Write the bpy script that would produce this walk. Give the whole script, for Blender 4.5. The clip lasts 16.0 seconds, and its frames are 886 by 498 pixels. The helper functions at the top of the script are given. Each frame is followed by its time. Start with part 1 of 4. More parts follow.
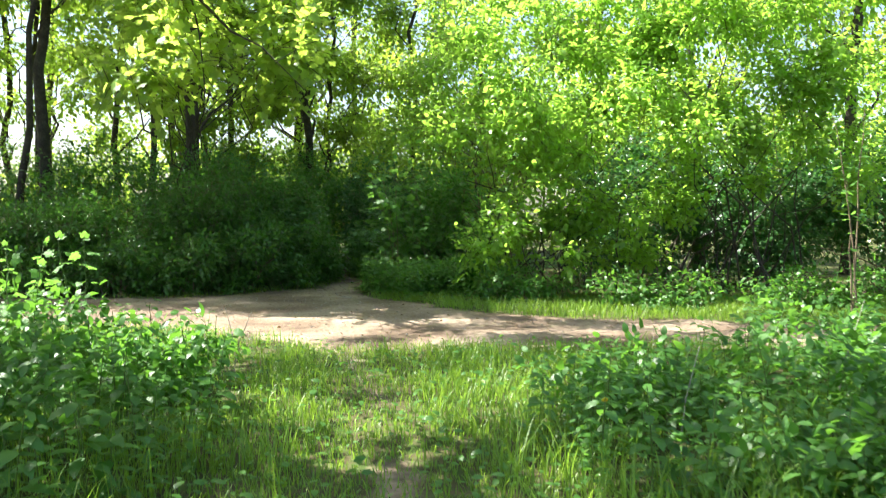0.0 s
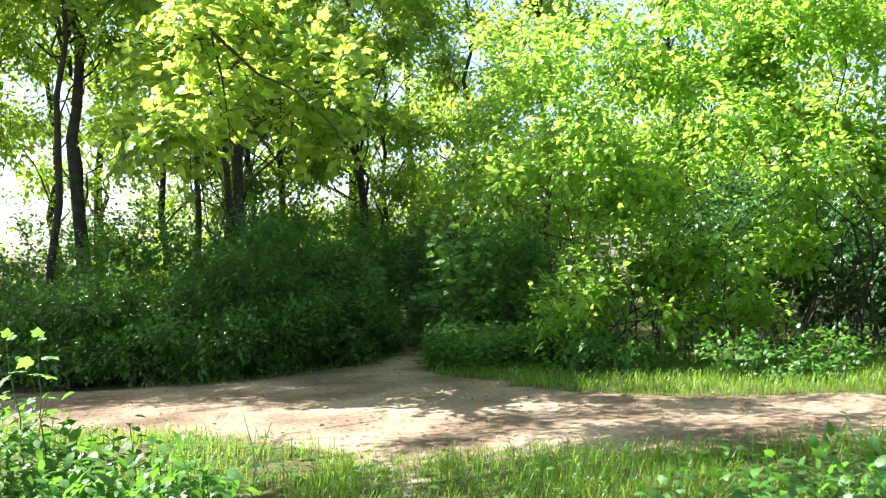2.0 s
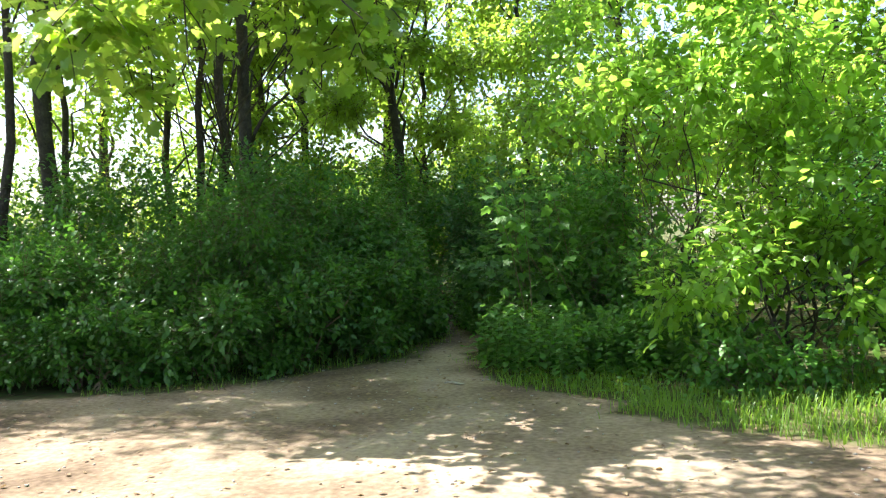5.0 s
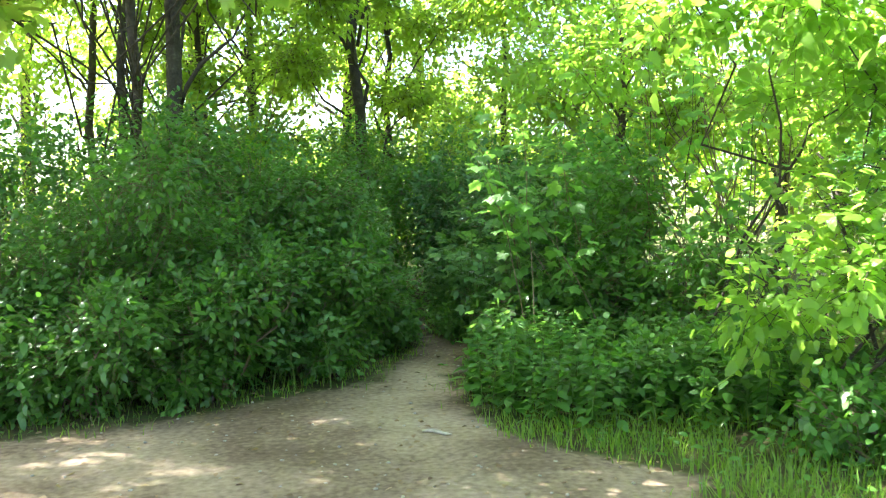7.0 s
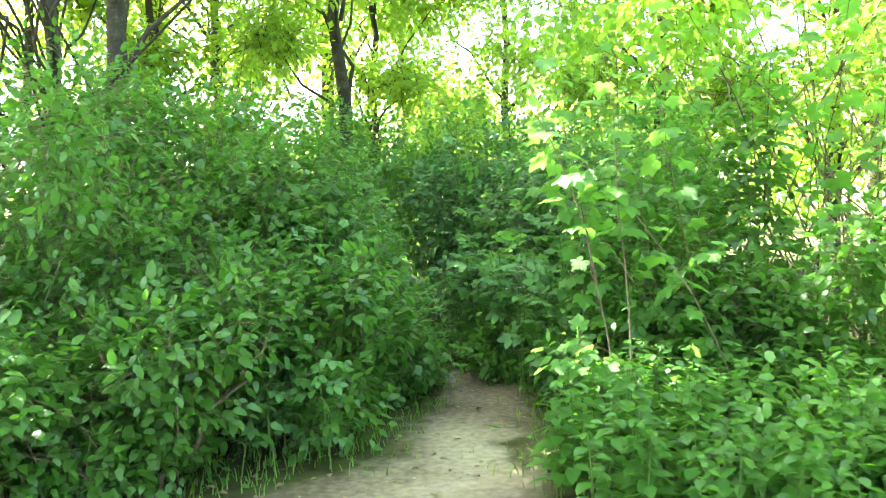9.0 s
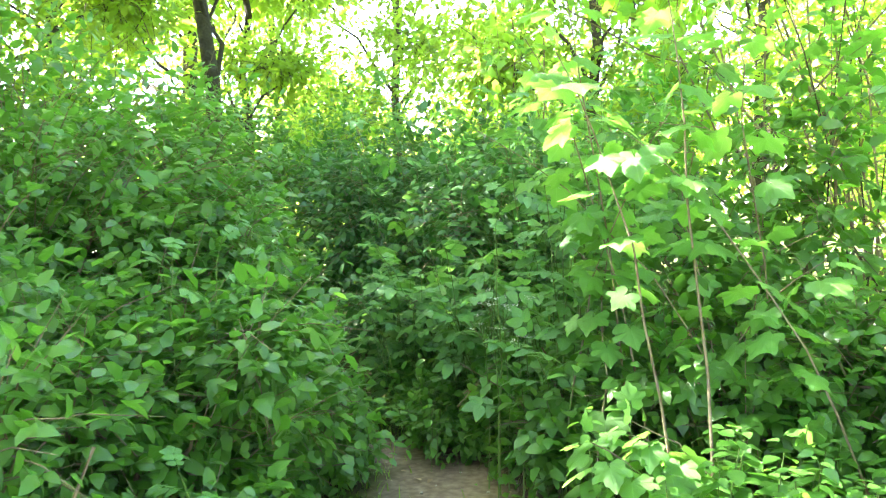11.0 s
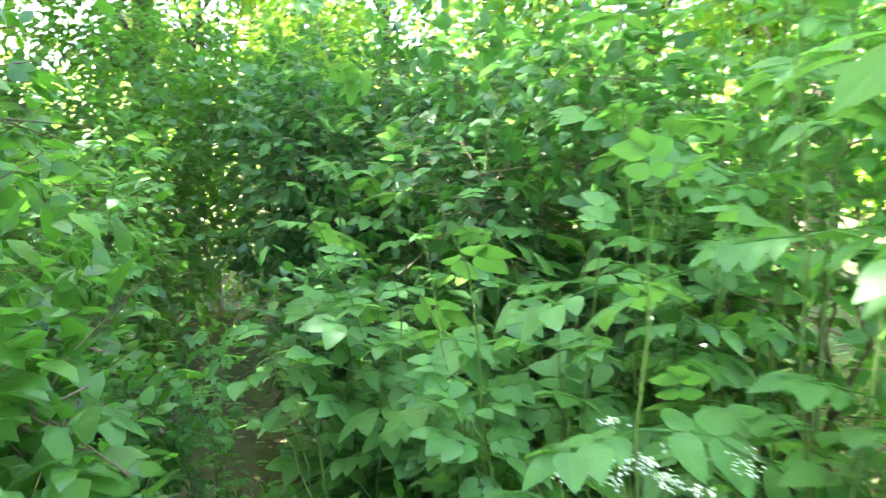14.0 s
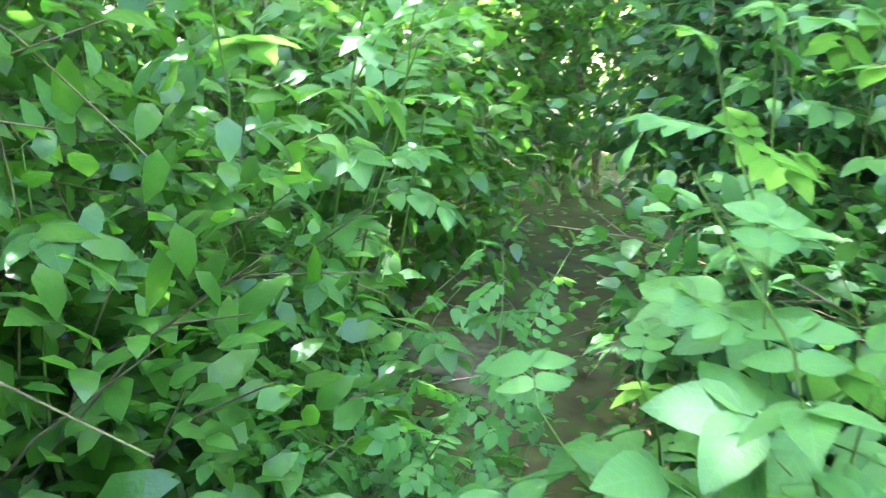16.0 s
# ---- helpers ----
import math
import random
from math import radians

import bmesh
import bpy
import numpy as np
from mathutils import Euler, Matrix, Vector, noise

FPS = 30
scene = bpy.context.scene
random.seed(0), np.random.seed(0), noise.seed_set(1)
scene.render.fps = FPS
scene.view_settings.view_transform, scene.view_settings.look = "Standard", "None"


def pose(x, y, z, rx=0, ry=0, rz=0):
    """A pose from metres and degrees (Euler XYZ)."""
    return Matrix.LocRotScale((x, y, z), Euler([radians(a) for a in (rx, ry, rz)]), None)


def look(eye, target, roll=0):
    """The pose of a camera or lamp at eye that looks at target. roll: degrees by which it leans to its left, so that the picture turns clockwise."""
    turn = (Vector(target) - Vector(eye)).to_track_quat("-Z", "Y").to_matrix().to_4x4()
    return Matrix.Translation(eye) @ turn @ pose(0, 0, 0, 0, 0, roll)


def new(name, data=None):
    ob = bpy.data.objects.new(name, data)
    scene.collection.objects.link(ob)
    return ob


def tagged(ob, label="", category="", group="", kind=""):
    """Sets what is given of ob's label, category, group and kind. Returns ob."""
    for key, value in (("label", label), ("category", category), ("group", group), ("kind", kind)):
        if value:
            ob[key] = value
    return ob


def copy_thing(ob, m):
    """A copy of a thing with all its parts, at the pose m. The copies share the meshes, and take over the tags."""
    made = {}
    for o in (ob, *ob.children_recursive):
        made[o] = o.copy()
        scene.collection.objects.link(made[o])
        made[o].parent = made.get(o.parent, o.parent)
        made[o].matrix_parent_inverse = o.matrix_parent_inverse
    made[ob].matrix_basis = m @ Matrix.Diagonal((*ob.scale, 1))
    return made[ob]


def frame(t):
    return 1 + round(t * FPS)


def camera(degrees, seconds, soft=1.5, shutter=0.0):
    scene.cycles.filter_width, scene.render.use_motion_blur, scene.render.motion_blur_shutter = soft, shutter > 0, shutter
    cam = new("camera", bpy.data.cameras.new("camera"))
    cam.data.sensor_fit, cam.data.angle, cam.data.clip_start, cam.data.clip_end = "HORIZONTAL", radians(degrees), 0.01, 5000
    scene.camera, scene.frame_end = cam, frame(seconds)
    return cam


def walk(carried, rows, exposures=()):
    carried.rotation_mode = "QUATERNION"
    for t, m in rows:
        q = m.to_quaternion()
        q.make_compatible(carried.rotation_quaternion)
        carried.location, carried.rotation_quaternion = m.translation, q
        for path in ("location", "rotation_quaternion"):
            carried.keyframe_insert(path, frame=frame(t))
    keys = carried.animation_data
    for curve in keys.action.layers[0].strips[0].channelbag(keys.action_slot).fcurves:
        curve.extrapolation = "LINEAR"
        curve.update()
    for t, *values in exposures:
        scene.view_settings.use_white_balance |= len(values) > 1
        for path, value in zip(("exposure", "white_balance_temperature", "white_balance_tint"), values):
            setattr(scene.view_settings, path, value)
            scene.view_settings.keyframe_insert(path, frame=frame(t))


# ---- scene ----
cam = camera(54.0, 16.0, soft=1.2, shutter=0.3)

# first stretch: one unit is 12 m; columns are seconds, right, ahead, up, yaw, pitch, roll
UNIT, EYE, TILT = 12.0, 1.5, -2.4
FIRST = [
    (0.0, 0, 0, 0, 0, 0, 0), (0.5, .002, .035, .005, 1.6, 2, 1.4), (1.0, .003, .072, .009, 3.5, 1.5, 0.3),
    (1.5, -.004, .113, .012, 3.6, 3.1, 2.7), (2.0, -.008, .16, .013, 4.3, 3.7, 2.7), (2.5, -.015, .201, .012, 6.8, 1.8, -1),
    (3.0, -.023, .25, .014, 10, -1.4, 0.5), (3.5, -.029, .296, .018, 12.6, -0.5, 0.3), (4.0, -.042, .348, .023, 8.9, 1.7, 1.9),
    (4.5, -.047, .401, .026, 7.3, 1.5, 2.4), (7.0, -.086, .657, .038, 4.1, -0.3, 1.4), (7.5, -.099, .705, .038, 3.4, 0.3, 1.1),
    (8.0, -.11, .757, .033, 3.9, -1.7, 2.4), (8.5, -.124, .804, .035, 3.1, -1.1, 2), (9.0, -.138, .86, .038, 2.4, 0.1, 2.1),
    (9.5, -.153, .91, .041, 1.3, 0.2, 1.7), (10.0, -.163, .962, .042, -2.3, 0.5, 4),
]
# second stretch: its own unit, start and heading
UNIT2, START2, TURN2, TILT2 = 3.6, (-2.15, 13.35), -12.0, -3.7
SECOND = [
    (12.5, -.005, .058, .01, -0.2, -0.2, -1.7), (13.0, -.015, .218, .028, -2.1, -2.2, -0.4), (13.5, -.007, .377, .038, -1.6, -0.9, -0.3),
    (14.0, -.024, .544, .045, 4.5, -1.3, -1.8), (14.5, -.033, .687, .049, 13, -2.3, -2.9), (15.0, -.059, .815, .061, 21.2, -4.8, -5.4),
    (15.5, -.084, .898, .063, 25, -8.9, -3.2), (16.0, -.126, .978, .064, 31, -13, -7),
]


def stretch(rows, unit, start, turn, tilt):
    base = Matrix.Translation((*start, EYE)) @ pose(0, 0, 0, tilt, 0, turn)
    return [(t, base @ pose(x * unit, y * unit, z * unit, 90 + p, r, w)) for t, x, y, z, w, p, r in rows]


PATH = stretch(FIRST, UNIT, (0, 0), 0.0, TILT) + stretch(SECOND, UNIT2, START2, TURN2, TILT2)
walk(cam, PATH, exposures=[(0.0, 2.15, 6500, 11), (4.5, 2.3, 6500, 11), (7.0, 3.5, 6500, 10), (8.0, 4.1, 6500, 10), (9.0, 4.6, 6550, 11), (10.0, 4.8, 6650, 12), (12.5, 4.85, 6400, 17), (14.0, 5.1, 6200, 19), (15.0, 5.4, 5950, 22), (16.0, 5.75, 5750, 28)])

# ---- light ----
SUN = Vector((-0.56, 0.19, 0.80)).normalized()
world = bpy.data.worlds.new("sky")
scene.world = world
world.use_nodes = True
wn = world.node_tree
sky = wn.nodes.new("ShaderNodeTexSky")
sky.sky_type, sky.sun_disc = "NISHITA", False
sky.sun_elevation = math.asin(SUN.z)
sky.sun_rotation = math.atan2(SUN.x, SUN.y)
sky.air_density, sky.dust_density = 1.0, 2.0
wn.links.new(sky.outputs[0], wn.nodes["Background"].inputs[0])
wn.nodes["Background"].inputs[1].default_value = 0.08
lamp = bpy.data.lights.new("sun", "SUN")
lamp.energy, lamp.angle, lamp.color = 5.0, radians(0.5), (1.0, 0.96, 0.90)
sun = new("sun", lamp)
sun.matrix_world = look(SUN * 60, (0, 0, 0))


# ---- materials ----
def node_material(name):
    m = bpy.data.materials.new(name)
    m.use_nodes = True
    nt = m.node_tree
    return m, nt, nt.nodes["Principled BSDF"], nt.nodes["Material Output"]


def ramp(nt, source, stops):
    r = nt.nodes.new("ShaderNodeValToRGB")
    while len(r.color_ramp.elements) < len(stops):
        r.color_ramp.elements.new(0.5)
    for e, (p, c) in zip(r.color_ramp.elements, stops):
        e.position, e.color = p, (*c, 1)
    nt.links.new(source, r.inputs[0])
    return r.outputs[0]


def noise_node(nt, scale, detail=4.0, coords=None):
    n = nt.nodes.new("ShaderNodeTexNoise")
    n.inputs["Scale"].default_value, n.inputs["Detail"].default_value = scale, detail
    if coords:
        nt.links.new(coords, n.inputs["Vector"])
    return n.outputs[0]


def maths(nt, op, a, b=None):
    n = nt.nodes.new("ShaderNodeMath")
    n.operation = op
    for i, v in enumerate((a, b)):
        if v is None:
            continue
        if isinstance(v, (int, float)):
            n.inputs[i].default_value = v
        else:
            nt.links.new(v, n.inputs[i])
    return n.outputs[0]


def vein_mask(nt, kind):
    """Pale veins on a leaf, from its own across and along values: feathered on a midrib, or spread like fingers."""
    ax, ay = nt.nodes.new("ShaderNodeAttribute"), nt.nodes.new("ShaderNodeAttribute")
    ax.attribute_name, ay.attribute_name = "across", "along"
    x, y = maths(nt, "ABSOLUTE", ax.outputs["Fac"]), ay.outputs["Fac"]
    if kind == "fingers":
        turn = maths(nt, "PINGPONG", maths(nt, "ARCTAN2", x, maths(nt, "ADD", y, 0.02)), 0.36)
        r = maths(nt, "SQRT", maths(nt, "ADD", maths(nt, "MULTIPLY", x, x), maths(nt, "MULTIPLY", y, y)))
        gap, width = maths(nt, "MULTIPLY", turn, r), 0.016
    else:
        slant = maths(nt, "PINGPONG", maths(nt, "SUBTRACT", y, maths(nt, "MULTIPLY", x, 0.8)), 0.07)
        gap, width = maths(nt, "MINIMUM", x, maths(nt, "MULTIPLY", slant, 1.6)), 0.014
    m = nt.nodes.new("ShaderNodeMapRange")
    m.inputs[1].default_value, m.inputs[2].default_value = 0.0, width
    m.inputs[3].default_value, m.inputs[4].default_value = 0.55, 0.0
    nt.links.new(gap, m.inputs[0])
    return m.outputs[0]


def leaf_material(name, dark, mid, light, glow, through_part=0.45, rough=0.36, veins=''):
    """Leaves: every leaf its own green, veined and blotched, and letting light through."""
    m, nt, p, out = node_material(name)
    geo = nt.nodes.new("ShaderNodeNewGeometry")
    pos = nt.nodes.new("ShaderNodeTexCoord").outputs["Object"]
    big = noise_node(nt, 1.3, 2.0, pos)
    add = nt.nodes.new("ShaderNodeMath")
    add.operation = "MULTIPLY_ADD"
    nt.links.new(geo.outputs["Random Per Island"], add.inputs[0])
    add.inputs[1].default_value = 0.6
    half = nt.nodes.new("ShaderNodeMath")
    half.operation = "MULTIPLY"
    half.inputs[1].default_value = 0.4
    nt.links.new(big, half.inputs[0])
    nt.links.new(half.outputs[0], add.inputs[2])
    col = ramp(nt, add.outputs[0], [(0.1, dark), (0.5, mid), (0.95, light)])
    if veins:
        vein = vein_mask(nt, veins)
        pale = nt.nodes.new("ShaderNodeMix")
        pale.data_type = "RGBA"
        nt.links.new(vein, pale.inputs[0])
        nt.links.new(col, pale.inputs[6])
        pale.inputs[7].default_value = (light[0] * 1.5, light[1] * 1.3, light[2] * 1.8, 1)
        col = pale.outputs[2]
    nt.links.new(col, p.inputs["Base Color"])
    p.inputs["Roughness"].default_value = rough
    p.inputs["Specular IOR Level"].default_value = 0.5
    fine = noise_node(nt, 60.0, 3.0, pos)
    bump = nt.nodes.new("ShaderNodeBump")
    bump.inputs["Strength"].default_value, bump.inputs["Distance"].default_value = 0.35, 0.01
    nt.links.new(fine, bump.inputs["Height"])
    nt.links.new(bump.outputs[0], p.inputs["Normal"])
    tr = nt.nodes.new("ShaderNodeBsdfTranslucent")
    mixc = nt.nodes.new("ShaderNodeMix")
    mixc.data_type, mixc.blend_type = "RGBA", "MIX"
    mixc.inputs[0].default_value = 0.75
    nt.links.new(col, mixc.inputs[6])
    mixc.inputs[7].default_value = (*glow, 1)
    nt.links.new(mixc.outputs[2], tr.inputs["Color"])
    mix = nt.nodes.new("ShaderNodeMixShader")
    mix.inputs[0].default_value = through_part
    nt.links.new(p.outputs[0], mix.inputs[1])
    nt.links.new(tr.outputs[0], mix.inputs[2])
    nt.links.new(mix.outputs[0], out.inputs["Surface"])
    return m


def rough_material(name, stops, scale, bump_scale, bump_strength, rough=0.9, distance=0.02):
    m, nt, p, out = node_material(name)
    pos = nt.nodes.new("ShaderNodeTexCoord").outputs["Object"]
    a, b = noise_node(nt, scale, 6.0, pos), noise_node(nt, bump_scale, 8.0, pos)
    mix = nt.nodes.new("ShaderNodeMath")
    mix.operation = "MULTIPLY_ADD"
    mix.inputs[1].default_value = 0.55
    nt.links.new(a, mix.inputs[0])
    h = nt.nodes.new("ShaderNodeMath")
    h.operation = "MULTIPLY"
    h.inputs[1].default_value = 0.45
    nt.links.new(b, h.inputs[0])
    nt.links.new(h.outputs[0], mix.inputs[2])
    nt.links.new(ramp(nt, mix.outputs[0], stops), p.inputs["Base Color"])
    p.inputs["Roughness"].default_value = rough
    p.inputs["Specular IOR Level"].default_value = 0.25
    bump = nt.nodes.new("ShaderNodeBump")
    bump.inputs["Strength"].default_value, bump.inputs["Distance"].default_value = bump_strength, distance
    nt.links.new(b, bump.inputs["Height"])
    nt.links.new(bump.outputs[0], p.inputs["Normal"])
    return m


M_BARK = rough_material("grey_brown_bark", [(0.3, (0.025, 0.021, 0.017)), (0.55, (0.065, 0.055, 0.042)), (0.75, (0.12, 0.11, 0.085))], 6, 30, 0.9, distance=0.03)
M_TWIG = rough_material("pale_brown_twig", [(0.3, (0.10, 0.07, 0.045)), (0.55, (0.20, 0.155, 0.10)), (0.75, (0.30, 0.25, 0.17))], 9, 60, 0.5)
M_GREENSTEM = rough_material("green_stem", [(0.3, (0.05, 0.10, 0.02)), (0.6, (0.11, 0.17, 0.04)), (0.8, (0.18, 0.2, 0.07))], 9, 60, 0.3, rough=0.6)
M_PEBBLE = rough_material("pale_pebble", [(0.3, (0.2, 0.18, 0.15)), (0.6, (0.38, 0.35, 0.3)), (0.8, (0.5, 0.47, 0.42))], 20, 90, 0.4)

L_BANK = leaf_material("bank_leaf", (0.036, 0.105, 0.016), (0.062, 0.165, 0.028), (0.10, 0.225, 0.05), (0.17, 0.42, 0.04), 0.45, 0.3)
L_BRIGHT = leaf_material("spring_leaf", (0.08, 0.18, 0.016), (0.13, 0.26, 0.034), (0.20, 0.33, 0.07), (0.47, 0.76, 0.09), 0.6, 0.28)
L_CANOPY = leaf_material("canopy_leaf", (0.06, 0.14, 0.014), (0.095, 0.195, 0.024), (0.14, 0.25, 0.04), (0.54, 0.76, 0.08), 0.62, 0.32)
L_MAPLE = leaf_material("maple_leaf", (0.07, 0.17, 0.02), (0.10, 0.225, 0.034), (0.14, 0.28, 0.05), (0.64, 0.82, 0.12), 0.62, 0.36)
L_ELDER = leaf_material("elder_leaf", (0.045, 0.15, 0.03), (0.07, 0.20, 0.045), (0.10, 0.25, 0.065), (0.20, 0.50, 0.06), 0.42, 0.36)
# shrub green darkened in its colour to stand for shade in hollow and thicket
L_BLUE = leaf_material("shaded_shrub_leaf", (0.024, 0.085, 0.022), (0.045, 0.13, 0.036), (0.07, 0.17, 0.058), (0.10, 0.30, 0.04), 0.38, 0.32)
L_NETTLE = leaf_material("nettle_leaf", (0.04, 0.12, 0.018), (0.062, 0.175, 0.028), (0.095, 0.22, 0.045), (0.19, 0.44, 0.04), 0.44, 0.4)
L_GRASS = leaf_material("grass_blade", (0.07, 0.155, 0.014), (0.11, 0.22, 0.024), (0.18, 0.30, 0.05), (0.34, 0.54, 0.05), 0.45, 0.4)
V_MAPLE = leaf_material("veined_maple_leaf", (0.06, 0.17, 0.025), (0.085, 0.22, 0.04), (0.12, 0.27, 0.06), (0.28, 0.58, 0.08), 0.48, 0.42, "fingers")
V_ELDER = leaf_material("veined_elder_leaf", (0.055, 0.16, 0.04), (0.085, 0.215, 0.062), (0.125, 0.27, 0.09), (0.24, 0.50, 0.07), 0.40, 0.33, "feather")
L_DRY = leaf_material("dry_leaf", (0.10, 0.06, 0.03), (0.2, 0.13, 0.07), (0.35, 0.26, 0.16), (0.3, 0.2, 0.08), 0.2, 0.7)


def ground_material():
    """Woodland floor, blending into trodden earth where the sheet's "bare" value is high."""
    m, nt, p, out = node_material("woodland_floor")
    pos = nt.nodes.new("ShaderNodeTexCoord").outputs["Object"]
    large, mid, fine = noise_node(nt, 0.9, 5.0, pos), noise_node(nt, 7.0, 6.0, pos), noise_node(nt, 22.0, 5.0, pos)
    litter = ramp(nt, mid, [(0.3, (0.035, 0.04, 0.012)), (0.48, (0.075, 0.065, 0.03)), (0.58, (0.05, 0.085, 0.018)), (0.75, (0.12, 0.09, 0.05))])
    avg = nt.nodes.new("ShaderNodeMath")
    avg.operation = "MULTIPLY_ADD"
    avg.inputs[1].default_value = 0.66
    nt.links.new(large, avg.inputs[0])
    q = nt.nodes.new("ShaderNodeMath")
    q.operation = "MULTIPLY"
    q.inputs[1].default_value = 0.34
    nt.links.new(fine, q.inputs[0])
    nt.links.new(q.outputs[0], avg.inputs[2])
    earth = ramp(nt, avg.outputs[0], [(0.32, (0.075, 0.052, 0.034)), (0.45, (0.155, 0.113, 0.078)), (0.53, (0.235, 0.18, 0.128)), (0.68, (0.36, 0.29, 0.215))])
    att = nt.nodes.new("ShaderNodeAttribute")
    att.attribute_name = "bare"
    edge = nt.nodes.new("ShaderNodeMath")
    edge.operation = "MULTIPLY_ADD"
    edge.inputs[1].default_value = 0.9
    nt.links.new(mid, edge.inputs[0])
    nt.links.new(att.outputs["Fac"], edge.inputs[2])
    where = nt.nodes.new("ShaderNodeMapRange")
    where.inputs[1].default_value, where.inputs[2].default_value = 0.8, 1.15
    nt.links.new(edge.outputs[0], where.inputs[0])
    mix = nt.nodes.new("ShaderNodeMix")
    mix.data_type = "RGBA"
    nt.links.new(where.outputs[0], mix.inputs[0])
    nt.links.new(litter, mix.inputs[6])
    nt.links.new(earth, mix.inputs[7])
    nt.links.new(mix.outputs[2], p.inputs["Base Color"])
    p.inputs["Roughness"].default_value = 0.95
    p.inputs["Specular IOR Level"].default_value = 0.15
    bump = nt.nodes.new("ShaderNodeBump")
    bump.inputs["Strength"].default_value, bump.inputs["Distance"].default_value = 0.3, 0.012
    nt.links.new(maths(nt, "ADD", maths(nt, "MULTIPLY", mid, 0.8), fine), bump.inputs["Height"])
    nt.links.new(bump.outputs[0], p.inputs["Normal"])
    return m


M_FLOOR = ground_material()

# ---- building with arrays ----
rng = np.random.default_rng(7)


def mesh_of(name, v, f, mat, smooth=False):
    v, f = np.asarray(v, np.float32), np.asarray(f, np.int32)
    me = bpy.data.meshes.new(name)
    me.vertices.add(len(v))
    me.vertices.foreach_set("co", v.ravel())
    k = f.shape[1]
    me.loops.add(f.size)
    me.loops.foreach_set("vertex_index", f.ravel())
    me.polygons.add(len(f))
    me.polygons.foreach_set("loop_start", np.arange(0, f.size, k, dtype=np.int32))
    me.polygons.foreach_set("loop_total", np.full(len(f), k, np.int32))
    if smooth:
        me.polygons.foreach_set("use_smooth", np.ones(len(f), bool))
    me.update(calc_edges=True)
    me.materials.append(mat)
    return me


def thing(name, at, label, category, group="", kind=""):
    ob = new(name)
    ob.empty_display_size = 0.1
    ob.location = at
    return tagged(ob, label, category, group, kind)


def part(name, me, parent, label="", kind=""):
    ob = new(name, me)
    ob.parent = parent
    return tagged(ob, label, kind=kind)


def unit(a):
    return a / np.maximum(np.linalg.norm(a, axis=-1, keepdims=True), 1e-6)


def joined(pieces):
    vs, fs, n = [], [], 0
    for v, f in pieces:
        vs.append(v), fs.append(f + n)
        n += len(v)
    return np.concatenate(vs), np.concatenate(fs)


def laid(template, pos, way, up, size):
    """Copies of a leaf template (base at the origin, along +y, facing +z) at pos, pointing along way."""
    tv, tf = template
    y = unit(way)
    x = unit(np.cross(y, up))
    z = np.cross(x, y)
    s = np.asarray(size).reshape(-1, 1, 1)
    v = pos[:, None] + s * (tv[None, :, 0:1] * x[:, None] + tv[None, :, 1:2] * y[:, None] + tv[None, :, 2:3] * z[:, None])
    f = tf[None] + (np.arange(len(pos)) * len(tv))[:, None, None]
    return v.reshape(-1, 3), f.reshape(-1, 3)


def outline_leaf(edge, curl=0.12, fold=0.15):
    """A leaf from its half outline [(half width, along), ...]: two halves folded on the midrib, the tip curling down."""
    rows = [(0.0, 0.0)] + list(edge) + [(0.0, 1.0)]
    v, f = [], []
    for w, a in rows:
        drop = -curl * a * a
        v += [(-w, a, drop + fold * w), (0, a, drop), (w, a, drop + fold * w)]
    for i in range(len(rows) - 1):
        a, b = 3 * i, 3 * i + 3
        if i == 0:
            f += [(a + 1, b + 1, b), (a + 1, b + 2, b + 1)]
        elif i == len(rows) - 2:
            f += [(a, a + 1, b + 1), (a + 1, a + 2, b + 1)]
        else:
            f += [(a, a + 1, b + 1), (a, b + 1, b), (a + 1, a + 2, b + 2), (a + 1, b + 2, b + 1)]
    v, f = np.array(v, float), np.array(f)
    used = np.unique(f)
    back = np.zeros(len(v), int)
    back[used] = np.arange(len(used))
    return v[used], back[f]


SIMPLE = outline_leaf([(0.3, 0.42)], 0.15, 0.2)
OVATE = outline_leaf([(0.24, 0.2), (0.33, 0.45), (0.2, 0.78)], 0.18, 0.2)
SERRATE = outline_leaf([(0.17, 0.08), (0.25, 0.24), (0.275, 0.42), (0.25, 0.46), (0.22, 0.64), (0.11, 0.86)], 0.2, 0.18)


LEAFLET = outline_leaf([(0.2, 0.08), (0.31, 0.25), (0.335, 0.42), (0.31, 0.46), (0.25, 0.66), (0.12, 0.87)], 0.22, 0.16)


def maple_leaf(lobes=5):
    """A sycamore leaf: five pointed lobes round the stalk, slightly drooping."""
    rim = [(0.05, -0.02), (0.30, -0.13), (0.44, -0.04), (0.53, 0.1), (0.47, 0.18), (0.46, 0.27), (0.60, 0.42), (0.62, 0.58), (0.50, 0.58), (0.40, 0.57), (0.31, 0.62), (0.27, 0.76), (0.16, 0.82), (0.09, 0.94)]
    pts = rim + [(0.0, 1.04)] + [(-x, y) for x, y in reversed(rim)]
    v = [(0, 0.28, 0.05)] + [(x, y, -0.22 * (x * x + max(y - 0.3, 0) ** 2) + 0.03 * math.sin(9 * x + 5 * y)) for x, y in pts]
    f = [(0, i + 1, i) for i in range(1, len(pts))]
    return np.array(v, float), np.array(f)


MAPLE = maple_leaf()


